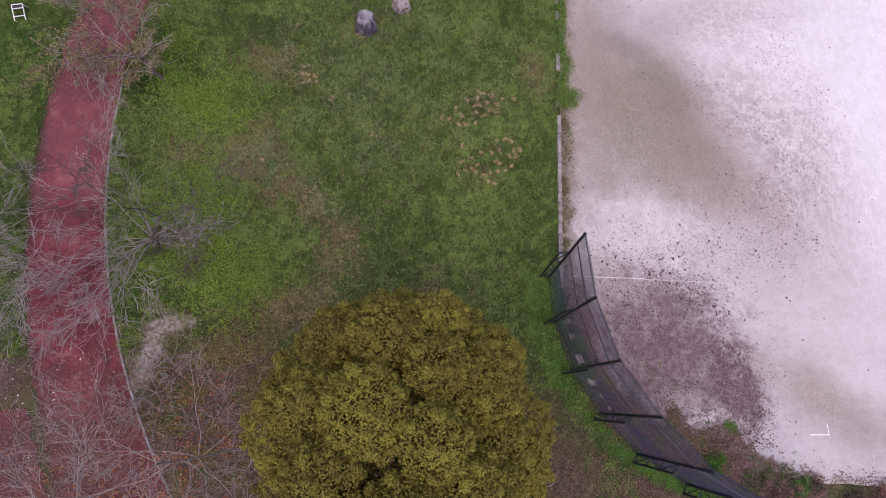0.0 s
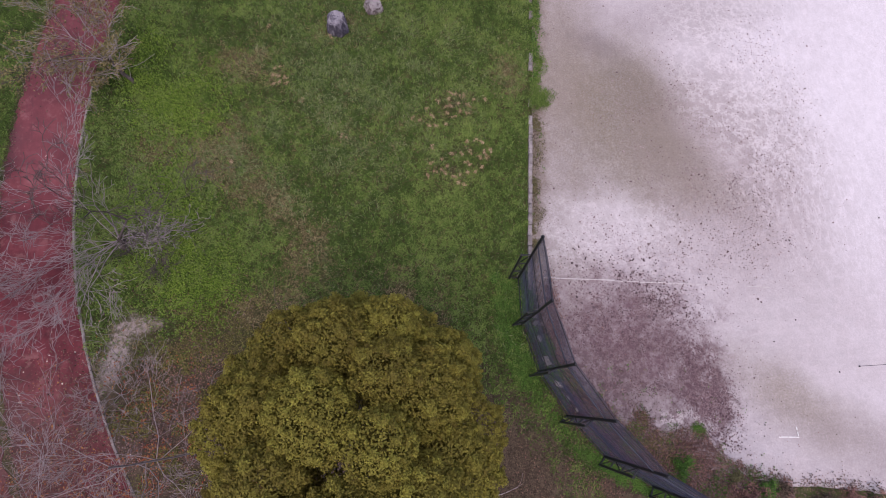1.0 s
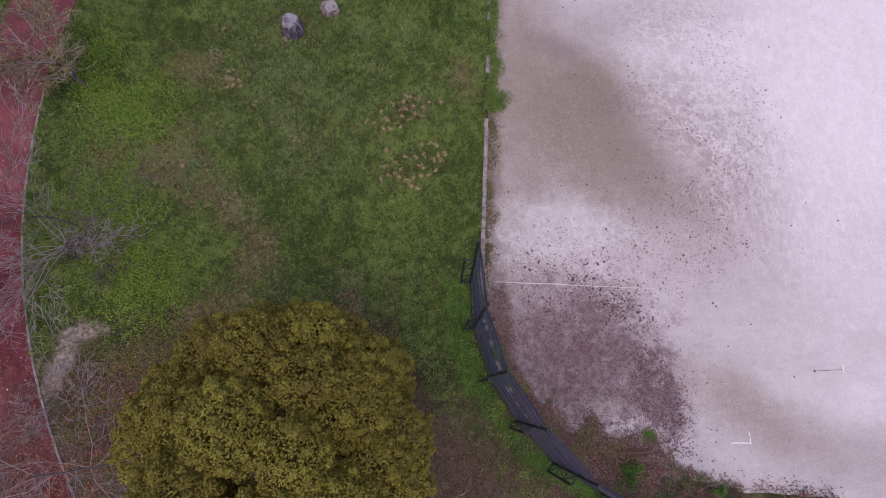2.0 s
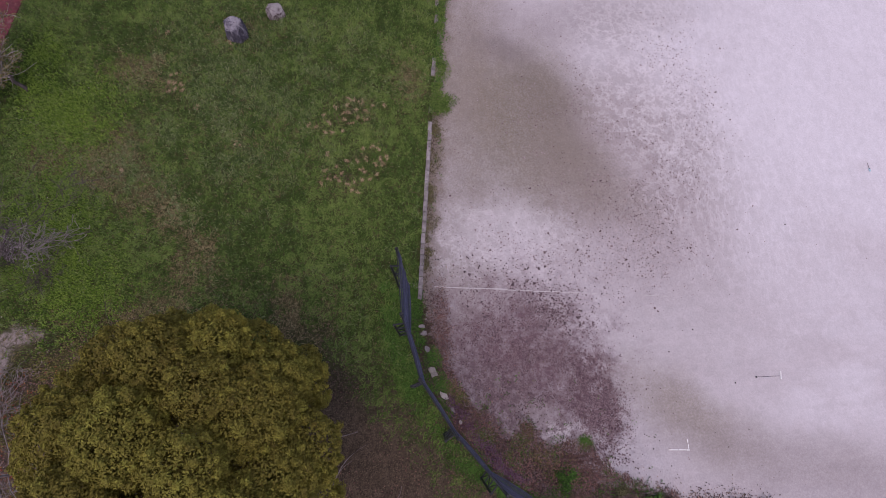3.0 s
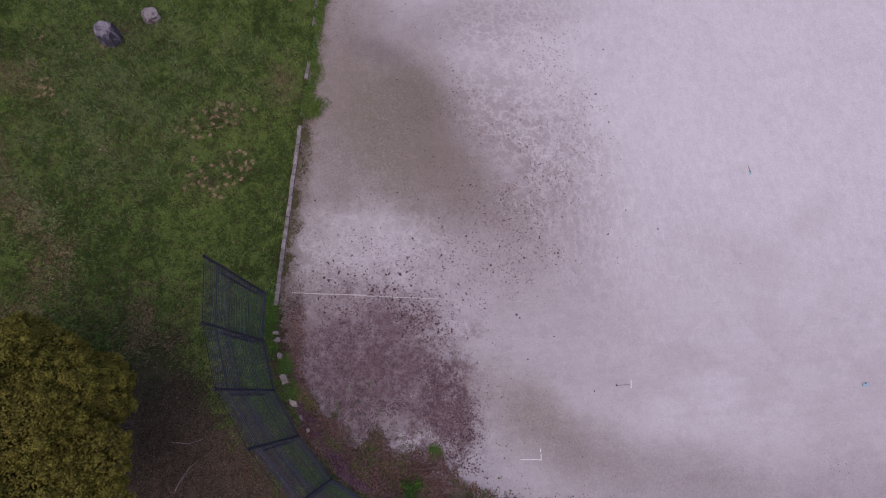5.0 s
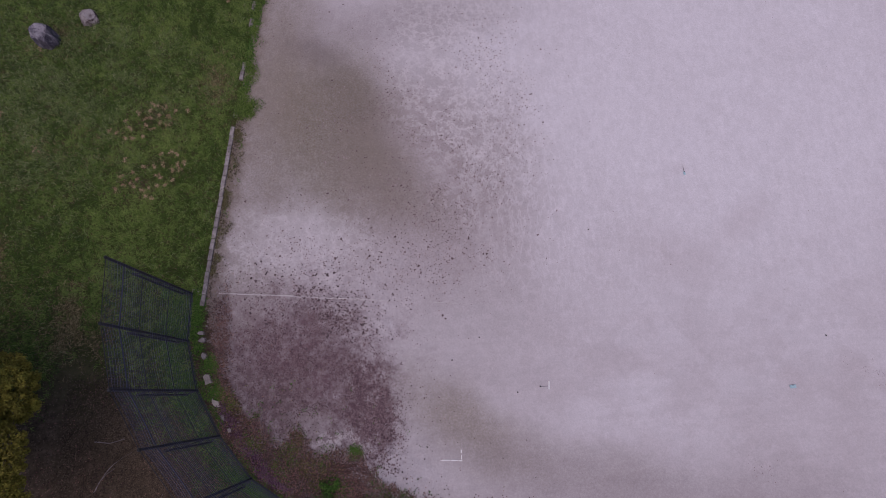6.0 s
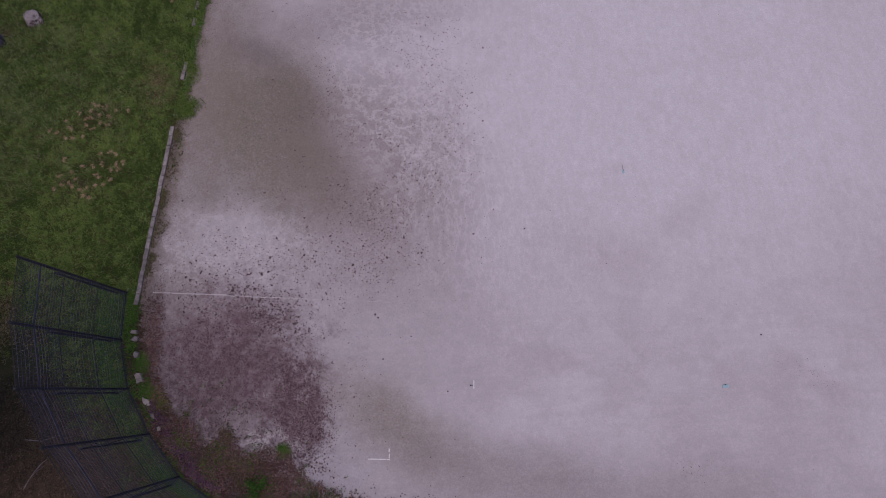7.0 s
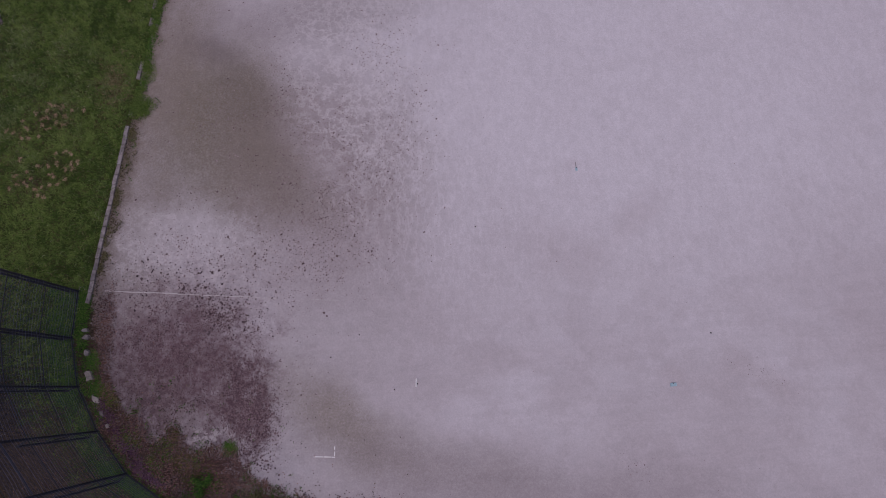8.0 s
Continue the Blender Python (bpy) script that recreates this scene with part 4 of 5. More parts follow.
# an under-layer of short grass, then long blades laid in tufts
x, y = scatter(66000, -22.5, 6.3, -10, 16, lawn_chance)
grass = blades("lawn_grass", x, y, 0.13, 0.022, 0.08, GRASS, lawn_tone(x, y) - 0.05, per=6, spread=0.07)
tagged(grass, "short green lawn grass", "grass", kind="stuff")
x, y = scatter(64000, -22.5, 6.3, -10, 16, lawn_chance)
tone = lawn_tone(x, y) + rng.normal(0, 0.22, len(x))
grass = blades("long_grass", x, y, 0.19, 0.020, 0.12, GRASS, tone, per=7, spread=0.05, comb=lie(x, y) + rng.normal(0, 0.7, len(x)), vary=0.16)
tagged(grass, "long uneven green lawn grass laid in tufts", "grass", kind="stuff")

x, y = scatter(125000, -22.5, 6.3, -10, 16, lambda x, y: np.where(on_lawn(x, y) & (x > -16), dryness(x, y) * (1 - shade_of_tree(x, y)) + 0.05 * (1 - shade_of_tree(x, y)), 0) * 0.8)
dry = blades("dry_grass", x, y, 0.17, 0.02, 0.05, STRAW, None, per=6, spread=0.06)
tagged(dry, "dry straw-brown grass in the lawn", "grass", kind="stuff")

# long pale stalks laid over each other, thickest in the middle of the lawn
def stalks(x, y):
    c = 0.12 + 0.7 * oval(x, y, -2.5, 8.8, 4.0, 3.6) + 0.5 * oval(x, y, -6.5, 5.5, 3.0, 2.5) + 0.25 * oval(x, y, 1.0, 11.5, 3.0, 2.0)
    c = c * np.clip(2.4 * (field(x, y, 1.1, 77) - 0.22), 0.12, 1) * (1 - shade_of_tree(x, y)) * (1 - 0.8 * lush(x, y))
    return np.where(on_lawn(x, y) & (x > -13), np.clip(c, 0, 1), 0)


x, y = scatter(150000, -13, 6.0, -3, 15, lambda x, y: stalks(x, y) * 0.75)
tagged(blades("grass_stalks", x, y, 0.22, 0.017, 0.15, STALK, None, z=0.03), "long pale grass stalks lying over the lawn", "grass", kind="stuff")

# bleached tufts in two patches
x, y = scatter(2600, -9, 5.0, 2, 14, lambda x, y: np.clip(1.9 * (bleached(x, y) - 0.22), 0.002, 1) * on_lawn(x, y))
apart = []
for px, py in zip(x, y):
    if all((px - qx) ** 2 + (py - qy) ** 2 > 0.24 ** 2 for qx, qy in apart):
        apart.append((px, py))
x, y = np.array(apart).T
x, y = np.repeat(x, 3) + rng.normal(0, 0.05, 3 * len(x)), np.repeat(y, 3) + rng.normal(0, 0.05, 3 * len(y))
tufts = blades("bleached_tufts", x, y, 0.034, 0.022, 0.03, PALE, 0.42 + rng.normal(0, 0.15, len(x)), per=30, spread=0.035, z=0.14)
tagged(tufts, "bleached dead grass tufts in the lawn", "grass", kind="stuff")

x, y = scatter(9000, -9, 5.0, 2, 14, lambda x, y: np.clip(1.2 * (bleached(x, y) - 0.15), 0, 1) * on_lawn(x, y) * (field(x, y, 0.3, 191) > 0.45))
tagged(blades("brown_thatch", x, y, 0.07, 0.02, 0.03, RUST, 0.3 + rng.normal(0, 0.2, len(x)), z=0.11, per=3, spread=0.04), "brown dead thatch round bleached tufts", "grass", kind="stuff")

# broad-leaved weeds: beside the fence, in the lush corner and at the kerb
def weeds(x, y):
    side = x - BAY(np.clip(y, -9, 0.1))
    strip = np.where((y < 0.0) & (y > -8.6), np.where(y > -3.6, 1.5, 0.9) * np.exp(-((side + 0.55) / 0.32) ** 2) + 0.12 * np.exp(-((side - 0.3) / 0.2) ** 2), 0) * (0.25 + 1.2 * (field(x, y, 1.3, 9) > 0.42))
    strip += 1.3 * oval(x, y, 4.17, -0.6, 0.2, 0.75) + 1.2 * oval(x, y, 4.82, -2.7, 0.2, 0.28) + 1.4 * oval(x, y, 5.1, -3.7, 0.22, 0.3) + 0.8 * oval(x, y, 4.3, -2.05, 0.16, 0.2) + 0.5 * oval(x, y, 5.25, -4.6, 0.14, 0.4, 30)
    c = strip + 0.3 * lush(x, y) * (field(x, y, 1.0, 15) > 0.52) * on_lawn(x, y)
    c += 1.6 * oval(x, y, 10.32, -6.15, 0.17, 0.15) + 0.9 * oval(x, y, 9.25, -7.4, 0.5, 0.42) + 0.3 * oval(x, y, 13.1, -8.4, 0.3, 0.3) + 0.5 * oval(x, y, 6.7, -5.45, 0.4, 0.4) + 0.5 * oval(x, y, 7.55, -6.2, 0.4, 0.35)
    c += 1.2 * oval(x, y, 3.05, 0.3, 0.14, 0.14) + 0.7 * oval(x, y, 5.9, 8.1, 0.36, 0.32) * (field(x, y, 0.3, 64) > 0.4) + 0.8 * np.exp(-((x - kerb_x(y) - 0.18) / 0.13) ** 2) * (y > 8.4) * (0.25 + 0.9 * (field(x, y, 0.7, 63) > 0.42))
    c += 0.2 * np.exp(-((x - kerb_x(y) - 0.3) / 0.2) ** 2) * (y > 2.0) * (field(x, y, 1.0, 6) > 0.5)
    c += 0.8 * (x < -17.2) * (y > -1.5) * (field(x, y, 2.0, 31) > 0.42)
    return np.clip(c, 0, 1)


x, y = scatter(60000, -22.5, 14.5, -9.2, 15, lambda x, y: weeds(x, y) * 0.75)
rim_x, rim_y = scatter(7000, 4.6, 8.0, 7.2, 14.8, lambda x, y: weeds(x, y) * 0.8)
clump_x, clump_y = scatter(420, 9.9, 10.8, -6.6, -5.7, lambda x, y: weeds(x, y))
near_x, near_y = scatter(60000, 2.6, 11.0, -9.0, 0.3, lambda x, y: weeds(x, y) * (x < BAY(np.clip(y, -9, 0.1)) + 0.9) * 0.8)
x, y = np.concatenate([x, near_x, rim_x, clump_x]), np.concatenate([y, near_y, rim_y, clump_y])
tagged(blades("weeds", x, y, 0.064, 0.034, 0.08, FRESH, None, per=9, spread=0.055), "fresh green broad-leaved weeds", "weeds", kind="stuff")


# a strip of weeds along the sand side of the kerb: lush higher up, thin and olive lower down
def verge(x, y):
    off = x - kerb_x(y) - 0.10
    wide = 0.46 + 0.7 * (field(x, y, 0.7, 141) - 0.5) - 0.2 * np.clip((2.6 - y) / 2.6, 0, 1)
    return np.clip(1.0 - off / np.maximum(wide, 0.05), 0, 1) ** 1.6 * (off > 0)


x, y = scatter(26000, 4.4, 7.2, 8.3, 15, lambda x, y: verge(x, y) * (0.06 + 0.5 * (field(x, y, 0.5, 142) > 0.42)))
bush_x, bush_y = scatter(5000, 5.2, 6.8, 7.5, 8.8, lambda x, y: np.clip(0.8 * oval(x, y, 5.75, 8.1, 0.5, 0.3, 10), 0, 1) ** 1.5 * (0.1 + 0.6 * (field(x, y, 0.22, 64) > 0.45)))
x, y = np.concatenate([x, bush_x]), np.concatenate([y, bush_y])
tagged(blades("verge_grass", x, y, 0.13, 0.022, 0.09, GRASS, 0.52 + rng.normal(0, 0.18, len(x)), per=5, spread=0.07, z=0.05), "fresh grass growing over the edge of the sand", "grass", kind="stuff")
x, y = scatter(30000, 4.2, 6.4, 0.4, 8.6, lambda x, y: verge(x, y) * (0.06 + 0.5 * (field(x, y, 0.4, 143) > 0.5)))
tagged(blades("verge_moss", x, y, 0.06, 0.028, 0.03, MOSS, None, per=4, spread=0.05, z=0.05), "thin olive moss and weeds beside the kerb", "weeds", kind="stuff")
x, y = scatter(16000, 4.2, 6.4, -3.0, 7.6, lambda x, y: (np.where(y > 0, verge(x, y), np.exp(-((x - np.interp(-y, RIM_D, RIM_X) - 0.1) / 0.22) ** 2))) * 0.7 * (field(x, y, 0.6, 144) > 0.35))
tagged(blades("verge_litter", x, y, 0.06, 0.035, 0.02, LITTER, None, z=0.055), "brown dead leaves beside the kerb", "leaves", kind="stuff")


# low clover in the yellow-green parts of the lawn
def clover(x, y):
    c = 1.2 * oval(x, y, -9.8, 8.6, 1.7, 1.4) + 1.0 * oval(x, y, -11.2, 10.2, 0.9, 1.6) + 1.0 * oval(x, y, -9.9, 3.0, 1.4, 2.2) + 0.9 * oval(x, y, -8.6, 0.6, 1.5, 1.5)
    return np.clip(c * (0.1 + 1.3 * field(x, y, 0.9, 83)), 0, 1) * on_lawn(x, y)


x, y = scatter(42000, -14, -5, -3, 13, lambda x, y: clover(x, y) * 0.9)
tagged(blades("clover", x, y, 0.06, 0.045, 0.10, CLOVER, None, z=0.07, per=4, spread=0.06), "bright yellow-green clover patches in the lawn", "clover", kind="stuff")
x, y = scatter(5500, 4.8, 8.5, -7.4, -3.6, lambda x, y: np.exp(-((x - BAY(np.clip(y, -9, 0)) - 0.62 - 0.03 * np.sin(3 * y)) / 0.2) ** 2) * (0.2 + field(x, y, 0.8, 91)) * (y < -4.2))
tagged(blades("purple_weeds", x, y, 0.07, 0.04, 0.07, PURPLE, None, z=0.05, per=5, spread=0.05), "dark purple-leaved weeds along the fence", "weeds", kind="stuff")


# brown and purple leaves between the net's foot and the sand
def foot(x, y):
    side = x - BAY(np.clip(y, -9, 0.1))
    wide = np.interp(-y, RIM_D, RIM_X) - BAY(np.clip(y, -9, 0.1))
    return np.where((y < 0.1) & (y > -7.2) & (side > 0.03), np.clip(1.5 * (wide + 0.15 - side), 0, 1), 0)


x, y = scatter(26000, 3.8, 8.8, -7.3, 0.2, lambda x, y: foot(x, y) * (0.25 + 0.7 * field(x, y, 0.5, 171)))
half = rng.uniform(0, 1, len(x)) < 0.2 + 0.5 * (field(x, y, 0.7, 172) > 0.5)
tagged(blades("strip_litter", x[half], y[half], 0.06, 0.036, 0.04, LITTER, None, z=0.03), "dark brown dead leaves along the foot of the net", "leaves", kind="stuff")
tagged(blades("strip_leaves", x[~half], y[~half], 0.055, 0.034, 0.05, MAUVE, 0.25 + rng.normal(0, 0.2, (~half).sum()), z=0.03), "mauve-brown dead leaves along the foot of the net", "leaves", kind="stuff")


# leaves fallen on the soil, the path and the rim of the sand
def left_rim(x, y):
    left = path_left(y)
    return 1.5 * np.exp(-((x - left) / 0.17) ** 2) * (y < 11) * (0.4 + field(x, y, 1.2, 61))


def fallen(x, y):
    edge = 4.42 - 0.2 * y
    over = y - np.interp(x, RIM_X, tuple(-d for d in RIM_D)) + 0.9 * (field(x, y, 0.8, 27) - 0.5)
    drift = 0.95 / (1 + np.exp(np.clip((over - 0.15) / 0.10, -30, 30))) * (x > 5.2) * (x < 17)
    rim = drift + 0.2 * np.exp(-((x - edge - 0.25) / 0.32) ** 2) * (y < 0.4) * (y > -5.2) * (0.3 + field(x, y, 0.8, 13)) + 0.5 * oval(x, y, 5.2, -1.2, 0.35, 1.6) + 0.9 * oval(x, y, 14.5, -9.0, 3.0, 0.55, -5)
    return np.clip(shade_of_tree(x, y) * np.where(x > -0.5, 0.55, 0.85) + 0.95 * rim + 0.5 * oval(x, y, -15.5, 13.0, 2.2, 2.6) + 0.7 * oval(x, y, -15.9, -4.2, 0.35, 2.6, 12) + left_rim(x, y) - 0.9 * pale_patch(x, y), 0, 1)


x, y = scatter(330000, -20, 17.5, -10.5, 15, lambda x, y: fallen(x, y) * (0.45 + 0.9 * (field(x, y, 1.4, 8) - 0.2)))
tagged(blades("leaf_litter", x, y, 0.058, 0.036, 0.025, LITTER, None, z=0.052), "brown fallen leaves over bare soil", "leaves", kind="stuff")
x, y = scatter(70000, -0.5, 9.0, -9.8, -3.0, lambda x, y: shade_of_tree(x, y) * (x < BAY(np.clip(y, -9, 0.1)) - 0.2) * (0.35 + 0.6 * field(x, y, 0.9, 87)))
tagged(blades("fine_litter", x, y, 0.05, 0.03, 0.03, LITTER, None, z=0.01), "fine brown leaf litter between tree and fence", "leaves", kind="stuff")
x, y = scatter(170000, -20, 17.5, -10.5, 2, lambda x, y: fallen(x, y) * np.clip(2.6 * (field(x, y, 1.6, 18) - 0.36), 0, 1) * np.where((x > 5) | (x < -6), 1.0, 0.25))
tagged(blades("rust_litter", x, y, 0.052, 0.034, 0.02, RUST, None, z=0.054), "rust-red fallen leaves", "leaves", kind="stuff")
x, y = scatter(26000, -17, -5.5, -8.8, -2.0, lambda x, y: np.clip(0.9 * oval(x, y, -9.2, -6.2, 2.4, 2.0) + 0.6 * oval(x, y, -10.2, -3.2, 1.4, 1.0) + 0.5 * oval(x, y, -13.0, -7.0, 2.2, 1.6) + 0.05, 0, 1) * (field(x, y, 0.5, 33) > 0.48) * 0.55)
tagged(blades("red_leaves", x, y, 0.085, 0.05, 0.04, EMBER, None, z=0.06), "orange-red fallen leaves on the leaf litter", "leaves", kind="stuff")
x, y = scatter(2600, -17, -9, -8, 14, lambda x, y: 0.05 + 0.25 * oval(x, y, -15.0, -2.0, 1.4, 3.0) + 0.06 * oval(x, y, -10.6, -6.0, 2.0, 2.0))
tagged(blades("pale_leaves", x, y, 0.07, 0.05, 0.012, WHITE_LEAF, None, z=0.022), "scattered pale fallen leaves on the red path", "leaves", kind="stuff")


# olive weeds and purple leaves among the litter between path and tree
def thicket(x, y):
    return np.clip(oval(x, y, -9.5, -4.6, 3.2, 3.4) + 0.6 * oval(x, y, -7.6, -2.1, 2.2, 1.3) - 0.9 * pale_patch(x, y), 0, 1) * (x > path_right(y) + 0.2)


x, y = scatter(30000, -13, -4.5, -9.0, 0.5, lambda x, y: thicket(x, y) * 0.7 * (field(x, y, 0.6, 151) > 0.52))
tagged(blades("olive_weeds", x, y, 0.07, 0.035, 0.06, OLIVE, None, z=0.05, per=3, spread=0.06), "olive and yellowing weeds among fallen leaves", "weeds", kind="stuff")
x, y = scatter(30000, -13, -4.5, -9.0, 0.0, lambda x, y: thicket(x, y) * 0.6 * (field(x, y, 0.7, 152) > 0.5))
tagged(blades("purple_litter", x, y, 0.065, 0.04, 0.03, MAUVE, None, z=0.06), "mauve-brown fallen leaves between path and tree", "leaves", kind="stuff")


# a thicker drift of leaves and small weeds in the bend of the fence
x, y = scatter(190000, 4.2, 13.5, -9.2, 0.5, lambda x, y: np.where(x > BAY(np.clip(y, -9, 0.1)) + 0.25, np.clip(fallen(x, y) * 1.3 - 0.12, 0, 1), 0) * (0.3 + 0.9 * field(x, y, 0.9, 23)))
half = rng.uniform(0, 1, len(x)) < 0.75 * field(x, y, 0.8, 29) + 0.2
tagged(blades("red_leaf_drift", x[half], y[half], 0.05, 0.034, 0.03, RUST, None, z=0.06), "drift of rust-red fallen leaves in the bend of the fence", "leaves", kind="stuff")
tagged(blades("brown_leaf_drift", x[~half], y[~half], 0.05, 0.034, 0.03, MAUVE, None, z=0.06), "drift of brown fallen leaves in the bend of the fence", "leaves", kind="stuff")
x, y = scatter(26000, 5.0, 10.5, -8.0, -3.0, lambda x, y: np.clip(1.2 * fallen(x, y), 0, 1) * 0.28 * np.clip(4 * (field(x, y, 0.8, 161) - 0.5), 0, 1) * np.clip((10.2 - x) / 3, 0, 1) * (x > BAY(np.clip(y, -9, 0.1)) + 0.5))
tagged(blades("yellow_weeds", x, y, 0.055, 0.03, 0.05, OLIVE, None, z=0.06, per=3, spread=0.06), "olive and yellowing weeds in the bend of the fence", "weeds", kind="stuff")
x, y = scatter(30000, 5.0, 13.0, -8.8, -3.5, lambda x, y: np.clip(fallen(x, y), 0, 1) * 0.17 * (field(x, y, 0.7, 37) > 0.5) * (x > BAY(np.clip(y, -9, 0.1)) + 0.8))
tagged(blades("creeping_weeds", x, y, 0.06, 0.04, 0.06, FRESH, None, z=0.05, per=3, spread=0.07), "creeping green weeds among fallen leaves", "weeds", kind="stuff")


# dark clods and dead leaves on the sand
def clod_mesh(name, x, y, size, label, spread=0.45, flat=0.3, material=CLOD):
    n = len(x)
    s = size * np.clip(rng.lognormal(0, spread, n), 0.4, 2.4)
    turn, thin = rng.uniform(0, 6.283, n), rng.uniform(0.4, 1.0, n)
    ring = 6
    verts = np.zeros((n, ring + 1, 3))
    for k in range(ring):
        a = 6.283 * k / ring + rng.uniform(-0.4, 0.4, n)
        rr = s * rng.uniform(0.55, 1.4, n)
        u, v = np.cos(a) * rr, np.sin(a) * rr * thin
        verts[:, k] = np.stack([x + u * np.cos(turn) - v * np.sin(turn), y + u * np.sin(turn) + v * np.cos(turn), np.full(n, 0.049)], 1)
    verts[:, ring] = np.stack([x, y, 0.05 + s * flat], 1)
    i = np.arange(n)[:, None] * (ring + 1)
    faces = np.concatenate([i + np.array([[k, (k + 1) % ring, ring]]) for k in range(ring)], 1).reshape(-1, 3)
    tagged(raw(name, verts.reshape(-1, 3), faces, material, None, np.repeat(rng.uniform(0, 1, n), ring)), label, "clods", kind="stuff")


def thick(x, y):
    """How thickly the bend of the fence is strewn."""
    c = 0.85 * oval(x, y, 8.2, -3.0, 3.0, 2.0, -25) + 0.8 * oval(x, y, 10.85, -4.7, 0.75, 1.7, 8) + 0.40 * oval(x, y, 8.8, -0.9, 2.2, 0.8, -8)
    return np.clip(1.1 * (c - 0.07), 0, 1) + 0.012 * (c > 0.02)


def thin(x, y):
    """How thickly the open sand is strewn."""
    c = 0.7 * oval(x, y, 14.8, 3.4, 2.2, 2.6, -20) + 0.55 * oval(x, y, 12.6, 7.4, 1.3, 2.8, 20) + 0.6 * oval(x, y, 13.0, 3.0, 1.6, 2.4) + 0.42 * oval(x, y, 16.6, 9.0, 1.9, 3.4) + 0.45 * oval(x, y, 8.4, 1.4, 2.6, 1.2) + 0.3 * oval(x, y, 9.5, 5.5, 3.0, 5.0) + 0.25 * oval(x, y, 13.0, 0.8, 2.0, 1.2)
    return c * np.clip(1.6 * (field(x, y, 0.9, 71) - 0.1), 0.1, 1)


x, y = scatter(235000, 5.0, 13.5, -7.2, 2.5, lambda x, y: np.clip(thick(x, y), 0, 1) * np.clip(0.2 + 1.3 * (field(x, y, 0.5, 22) - 0.3), 0.03, 1))
clod_mesh("moss_clods", x, y, 0.0135, "dark moss and leaf crumbs on the sand")
x, y = scatter(15000, 5.2, 13.5, -7.0, 1.6, lambda x, y: np.clip(0.6 * thick(x, y) + 0.25 * oval(x, y, 8.6, -0.3, 2.8, 0.8, -8), 0, 1) * (field(x, y, 0.7, 47) > 0.40) * 0.5)
clod_mesh("dark_tufts", x, y, 0.022, "dark moss tufts and dead leaves on the sand")
x, y = scatter(3400, 6.0, 12.0, -2.6, 1.4, lambda x, y: np.clip(0.5 * oval(x, y, 8.8, -1.2, 2.1, 0.9, -14) + 0.14 * oval(x, y, 8.6, 0.3, 2.6, 0.9), 0, 1) * (field(x, y, 0.4, 181) > 0.34))
clod_mesh("moss_tufts", x, y, 0.036, "dark purple moss tufts beside the worn line", 0.35, 0.2, TUFT)
x, y = scatter(17000, 9.9, 12.4, -7.2, -2.4, lambda x, y: np.clip(1.1 * oval(x, y, 10.95, -4.7, 0.65, 1.7, 8) * np.clip(2.6 * (field(x, y, 0.6, 44) - 0.28), 0, 1), 0, 1))
clod_mesh("purple_clods", x, y, 0.023, "dark purple leaf clods in a dense patch on the sand")
rim = lambda x, y: 0.5 * np.exp(-((x - kerb_x(y) - 0.45) / 0.4) ** 2) * (y > 1.0)
x, y = scatter(170000, 4.6, 32, -9.5, 14.5, lambda x, y: np.clip(0.8 * thin(x, y) + rim(x, y) + 0.5 * oval(x, y, 25.4, -7.6, 0.5, 0.25, -35) + 0.4 * oval(x, y, 30.5, -4.4, 0.8, 0.3, -30), 0, 1) + 0.0015)
clod_mesh("dark_specks", x, y, 0.0115, "dark leaf specks scattered over the sand", material=SPECK)
x, y = scatter(28000, 5.5, 19.0, -1.5, 13.5, lambda x, y: np.clip(0.8 * thin(x, y), 0, 1) * (field(x, y, 0.6, 57) > 0.36))
clod_mesh("leaf_clods", x, y, 0.022, "small grey-brown leaf clods on the sand", 0.42, 0.2, SPECK)


# ---- kerbs, piece by piece ----
def block_mesh(name, sx, sy, sz, seed):
    r = random.Random(seed)
    bm = bm_box(bmesh.new(), sx, sy, sz, None, 0.012)
    for v in bm.verts:
        v.co += Vector((r.uniform(-1, 1), r.uniform(-1, 1), r.uniform(-1, 1))) * 0.006
    me = bpy.data.meshes.new(name)
    bm.to_mesh(me)
    bm.free()
    me.materials.append(CONCRETE)
    return me


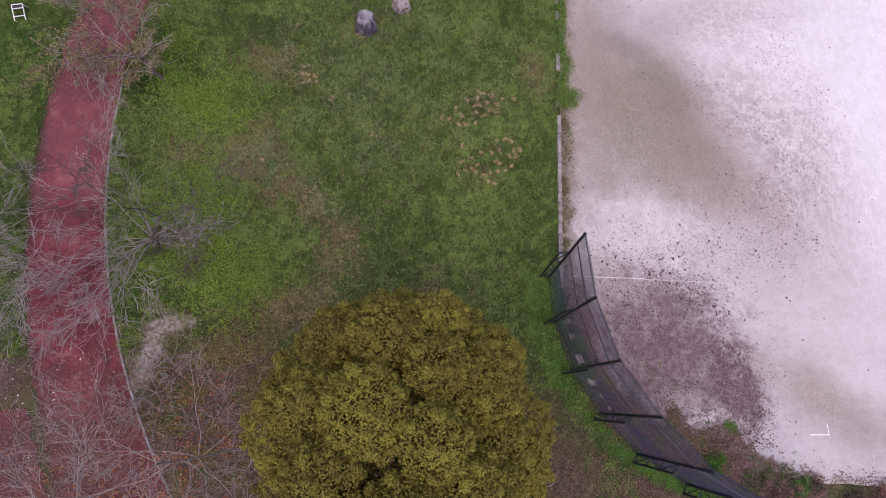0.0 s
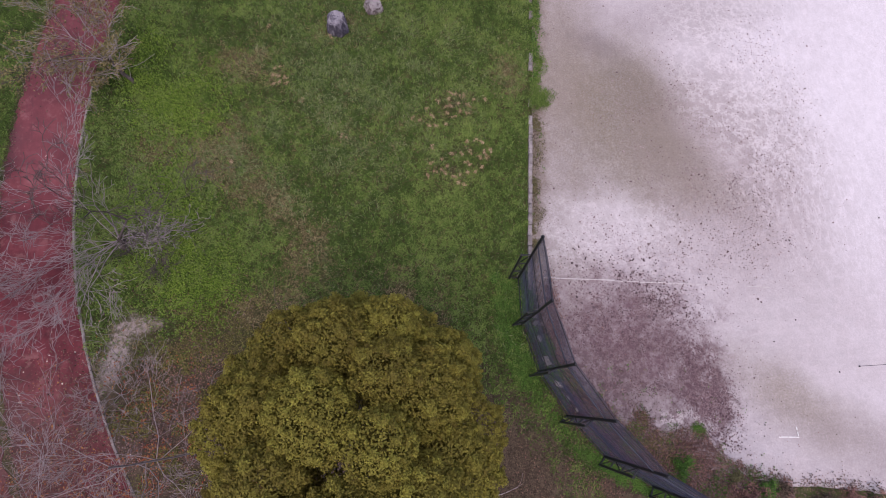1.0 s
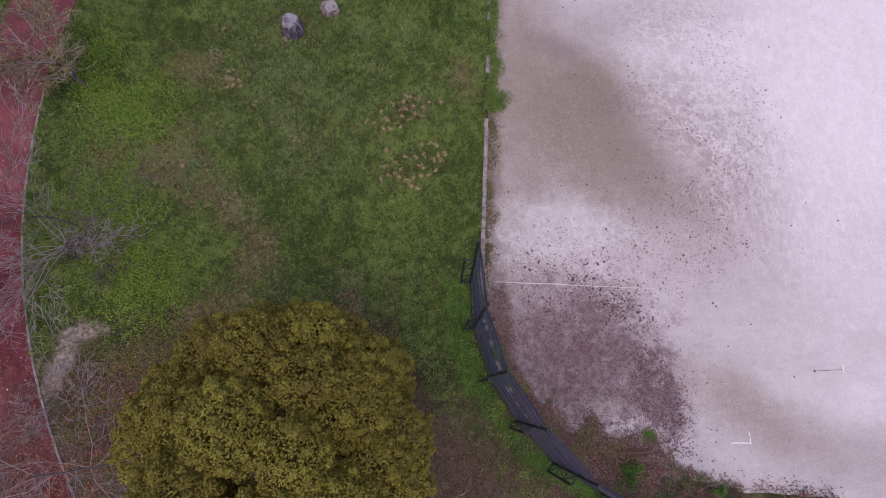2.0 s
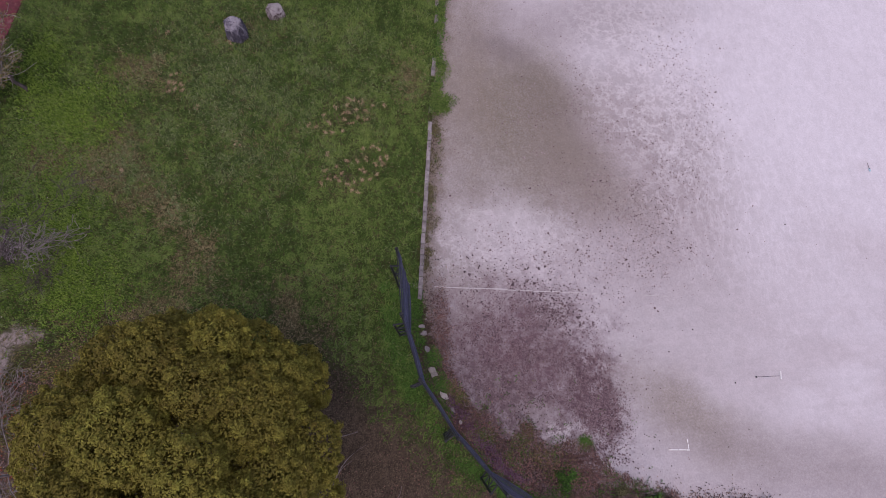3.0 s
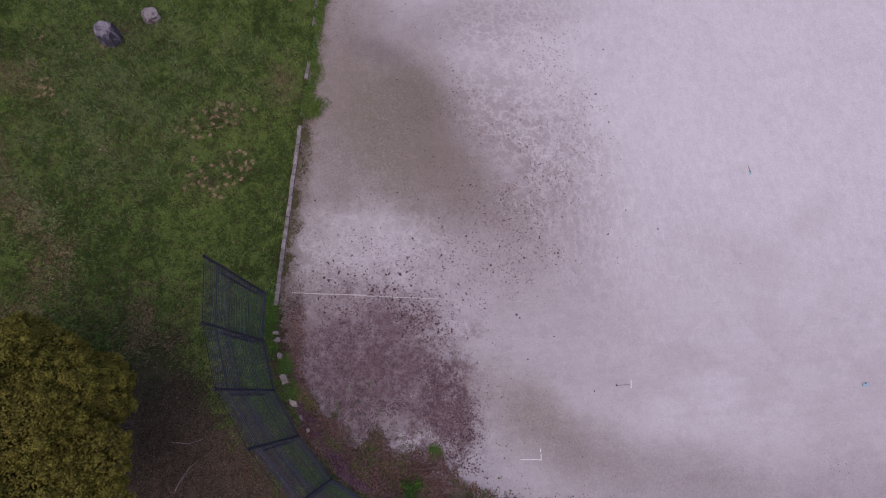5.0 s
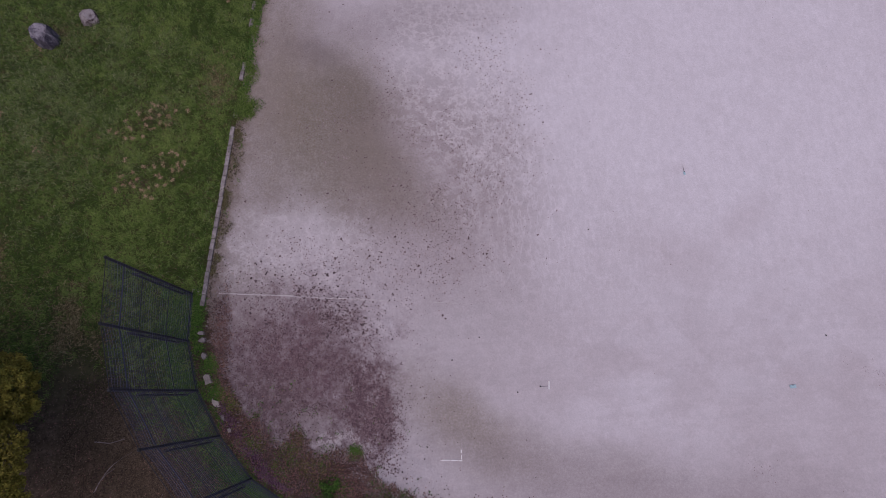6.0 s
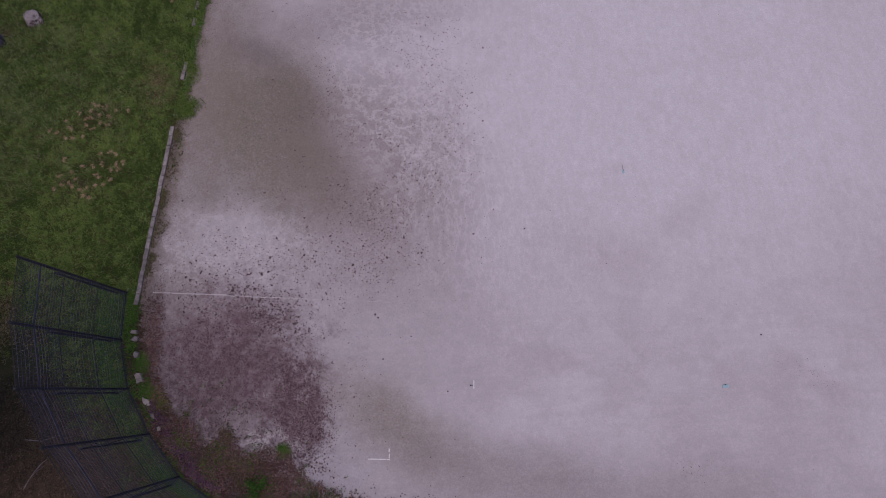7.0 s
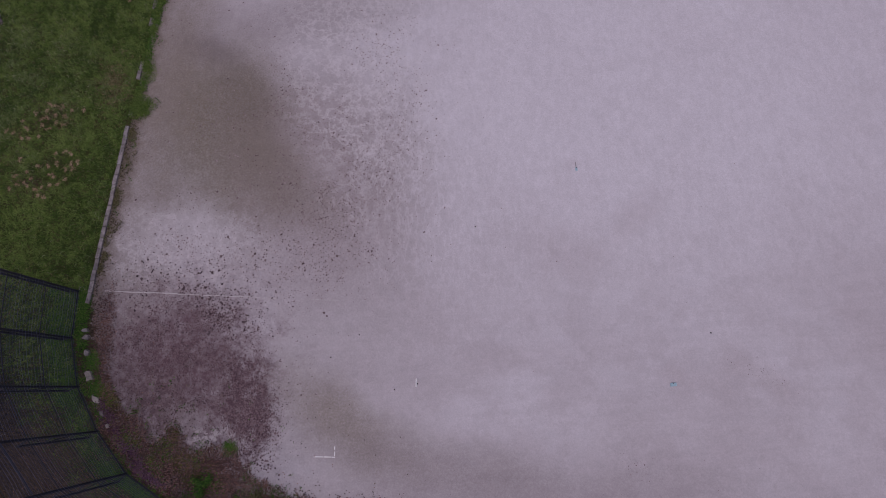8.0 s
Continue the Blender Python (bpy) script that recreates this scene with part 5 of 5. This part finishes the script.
kerb = tagged(new("field_kerb"), "row of weathered concrete blocks between lawn and sand", "kerb", kind="structure")
shapes = [block_mesh("block", 0.165, 0.44, 0.16, s) for s in range(4)]
r = random.Random(14)
y = -0.41
while y < 14.6:
    shown = y < 7.05 or r.random() < 0.45
    if shown:
        ob = new("block", r.choice(shapes))
        ob.parent = kerb
        slope = math.degrees(math.atan(0.1105))
        sunk = 0.0 if y < 7.05 else r.uniform(-0.05, 0.005)
        ob.matrix_world = pose(kerb_x(y + 0.22) + r.uniform(-0.012, 0.012), y + 0.22, -0.03 + sunk + r.uniform(-0.012, 0.012), 0, r.uniform(-2, 2), -slope + r.uniform(-1.6, 1.6))
    y += 0.456


def slab_stone(x, y, sx, sy, turn, seed, material=CONCRETE):
    r = random.Random(seed)
    bm = bmesh.new()
    k = 8
    low = [bm.verts.new((math.cos(6.283 * j / k) * sx * r.uniform(0.55, 1.15), math.sin(6.283 * j / k) * sy * r.uniform(0.55, 1.15), 0)) for j in range(k)]
    bm.faces.new(low)
    res = bmesh.ops.extrude_face_region(bm, geom=bm.faces[:])
    for v in (g for g in res["geom"] if isinstance(g, bmesh.types.BMVert)):
        v.co.z += 0.14 + r.uniform(-0.02, 0.02)
        v.co.x *= 0.86
        v.co.y *= 0.86
    bmesh.ops.recalc_face_normals(bm, faces=bm.faces[:])
    ob = part("edging_stone", bm, material)
    ob.matrix_world = pose(x, y, 0.0, 0, 0, turn)
    tagged(ob, "pale rough edging stone half sunk by the fence", "stone", "edging stones by the fence")


slab_stone(4.75, -3.25, 0.20, 0.30, 25, 1, PALE_STONE)
slab_stone(5.10, -4.14, 0.12, 0.26, 38, 2, PALE_STONE)
slab_stone(5.66, -5.12, 0.09, 0.11, 30, 3, PALE_STONE)
slab_stone(4.42, -1.48, 0.17, 0.11, 5, 4)
slab_stone(4.46, -1.76, 0.15, 0.12, 5, 5)
slab_stone(4.56, -2.36, 0.12, 0.16, 15, 6)
slab_stone(5.39, -4.66, 0.10, 0.15, 35, 7)

path_kerb = tagged(new("path_kerb"), "narrow grey concrete kerb along the red path", "kerb", kind="structure")
shapes = [block_mesh("kerb_stone", 0.095, 0.59, 0.12, s + 40) for s in range(3)]
y = -7.0
while y < 9.6:
    f = path_right
    slope = math.atan((f(y + 0.3) - f(y - 0.3)) / 0.6)
    ob = new("kerb_stone", r.choice(shapes))
    ob.parent = path_kerb
    ob.matrix_world = pose(f(y) + 0.065, y, -0.07 + r.uniform(-0.008, 0.008), 0, 0, -math.degrees(slope) + r.uniform(-0.8, 0.8))
    y += 0.6 * math.cos(slope)
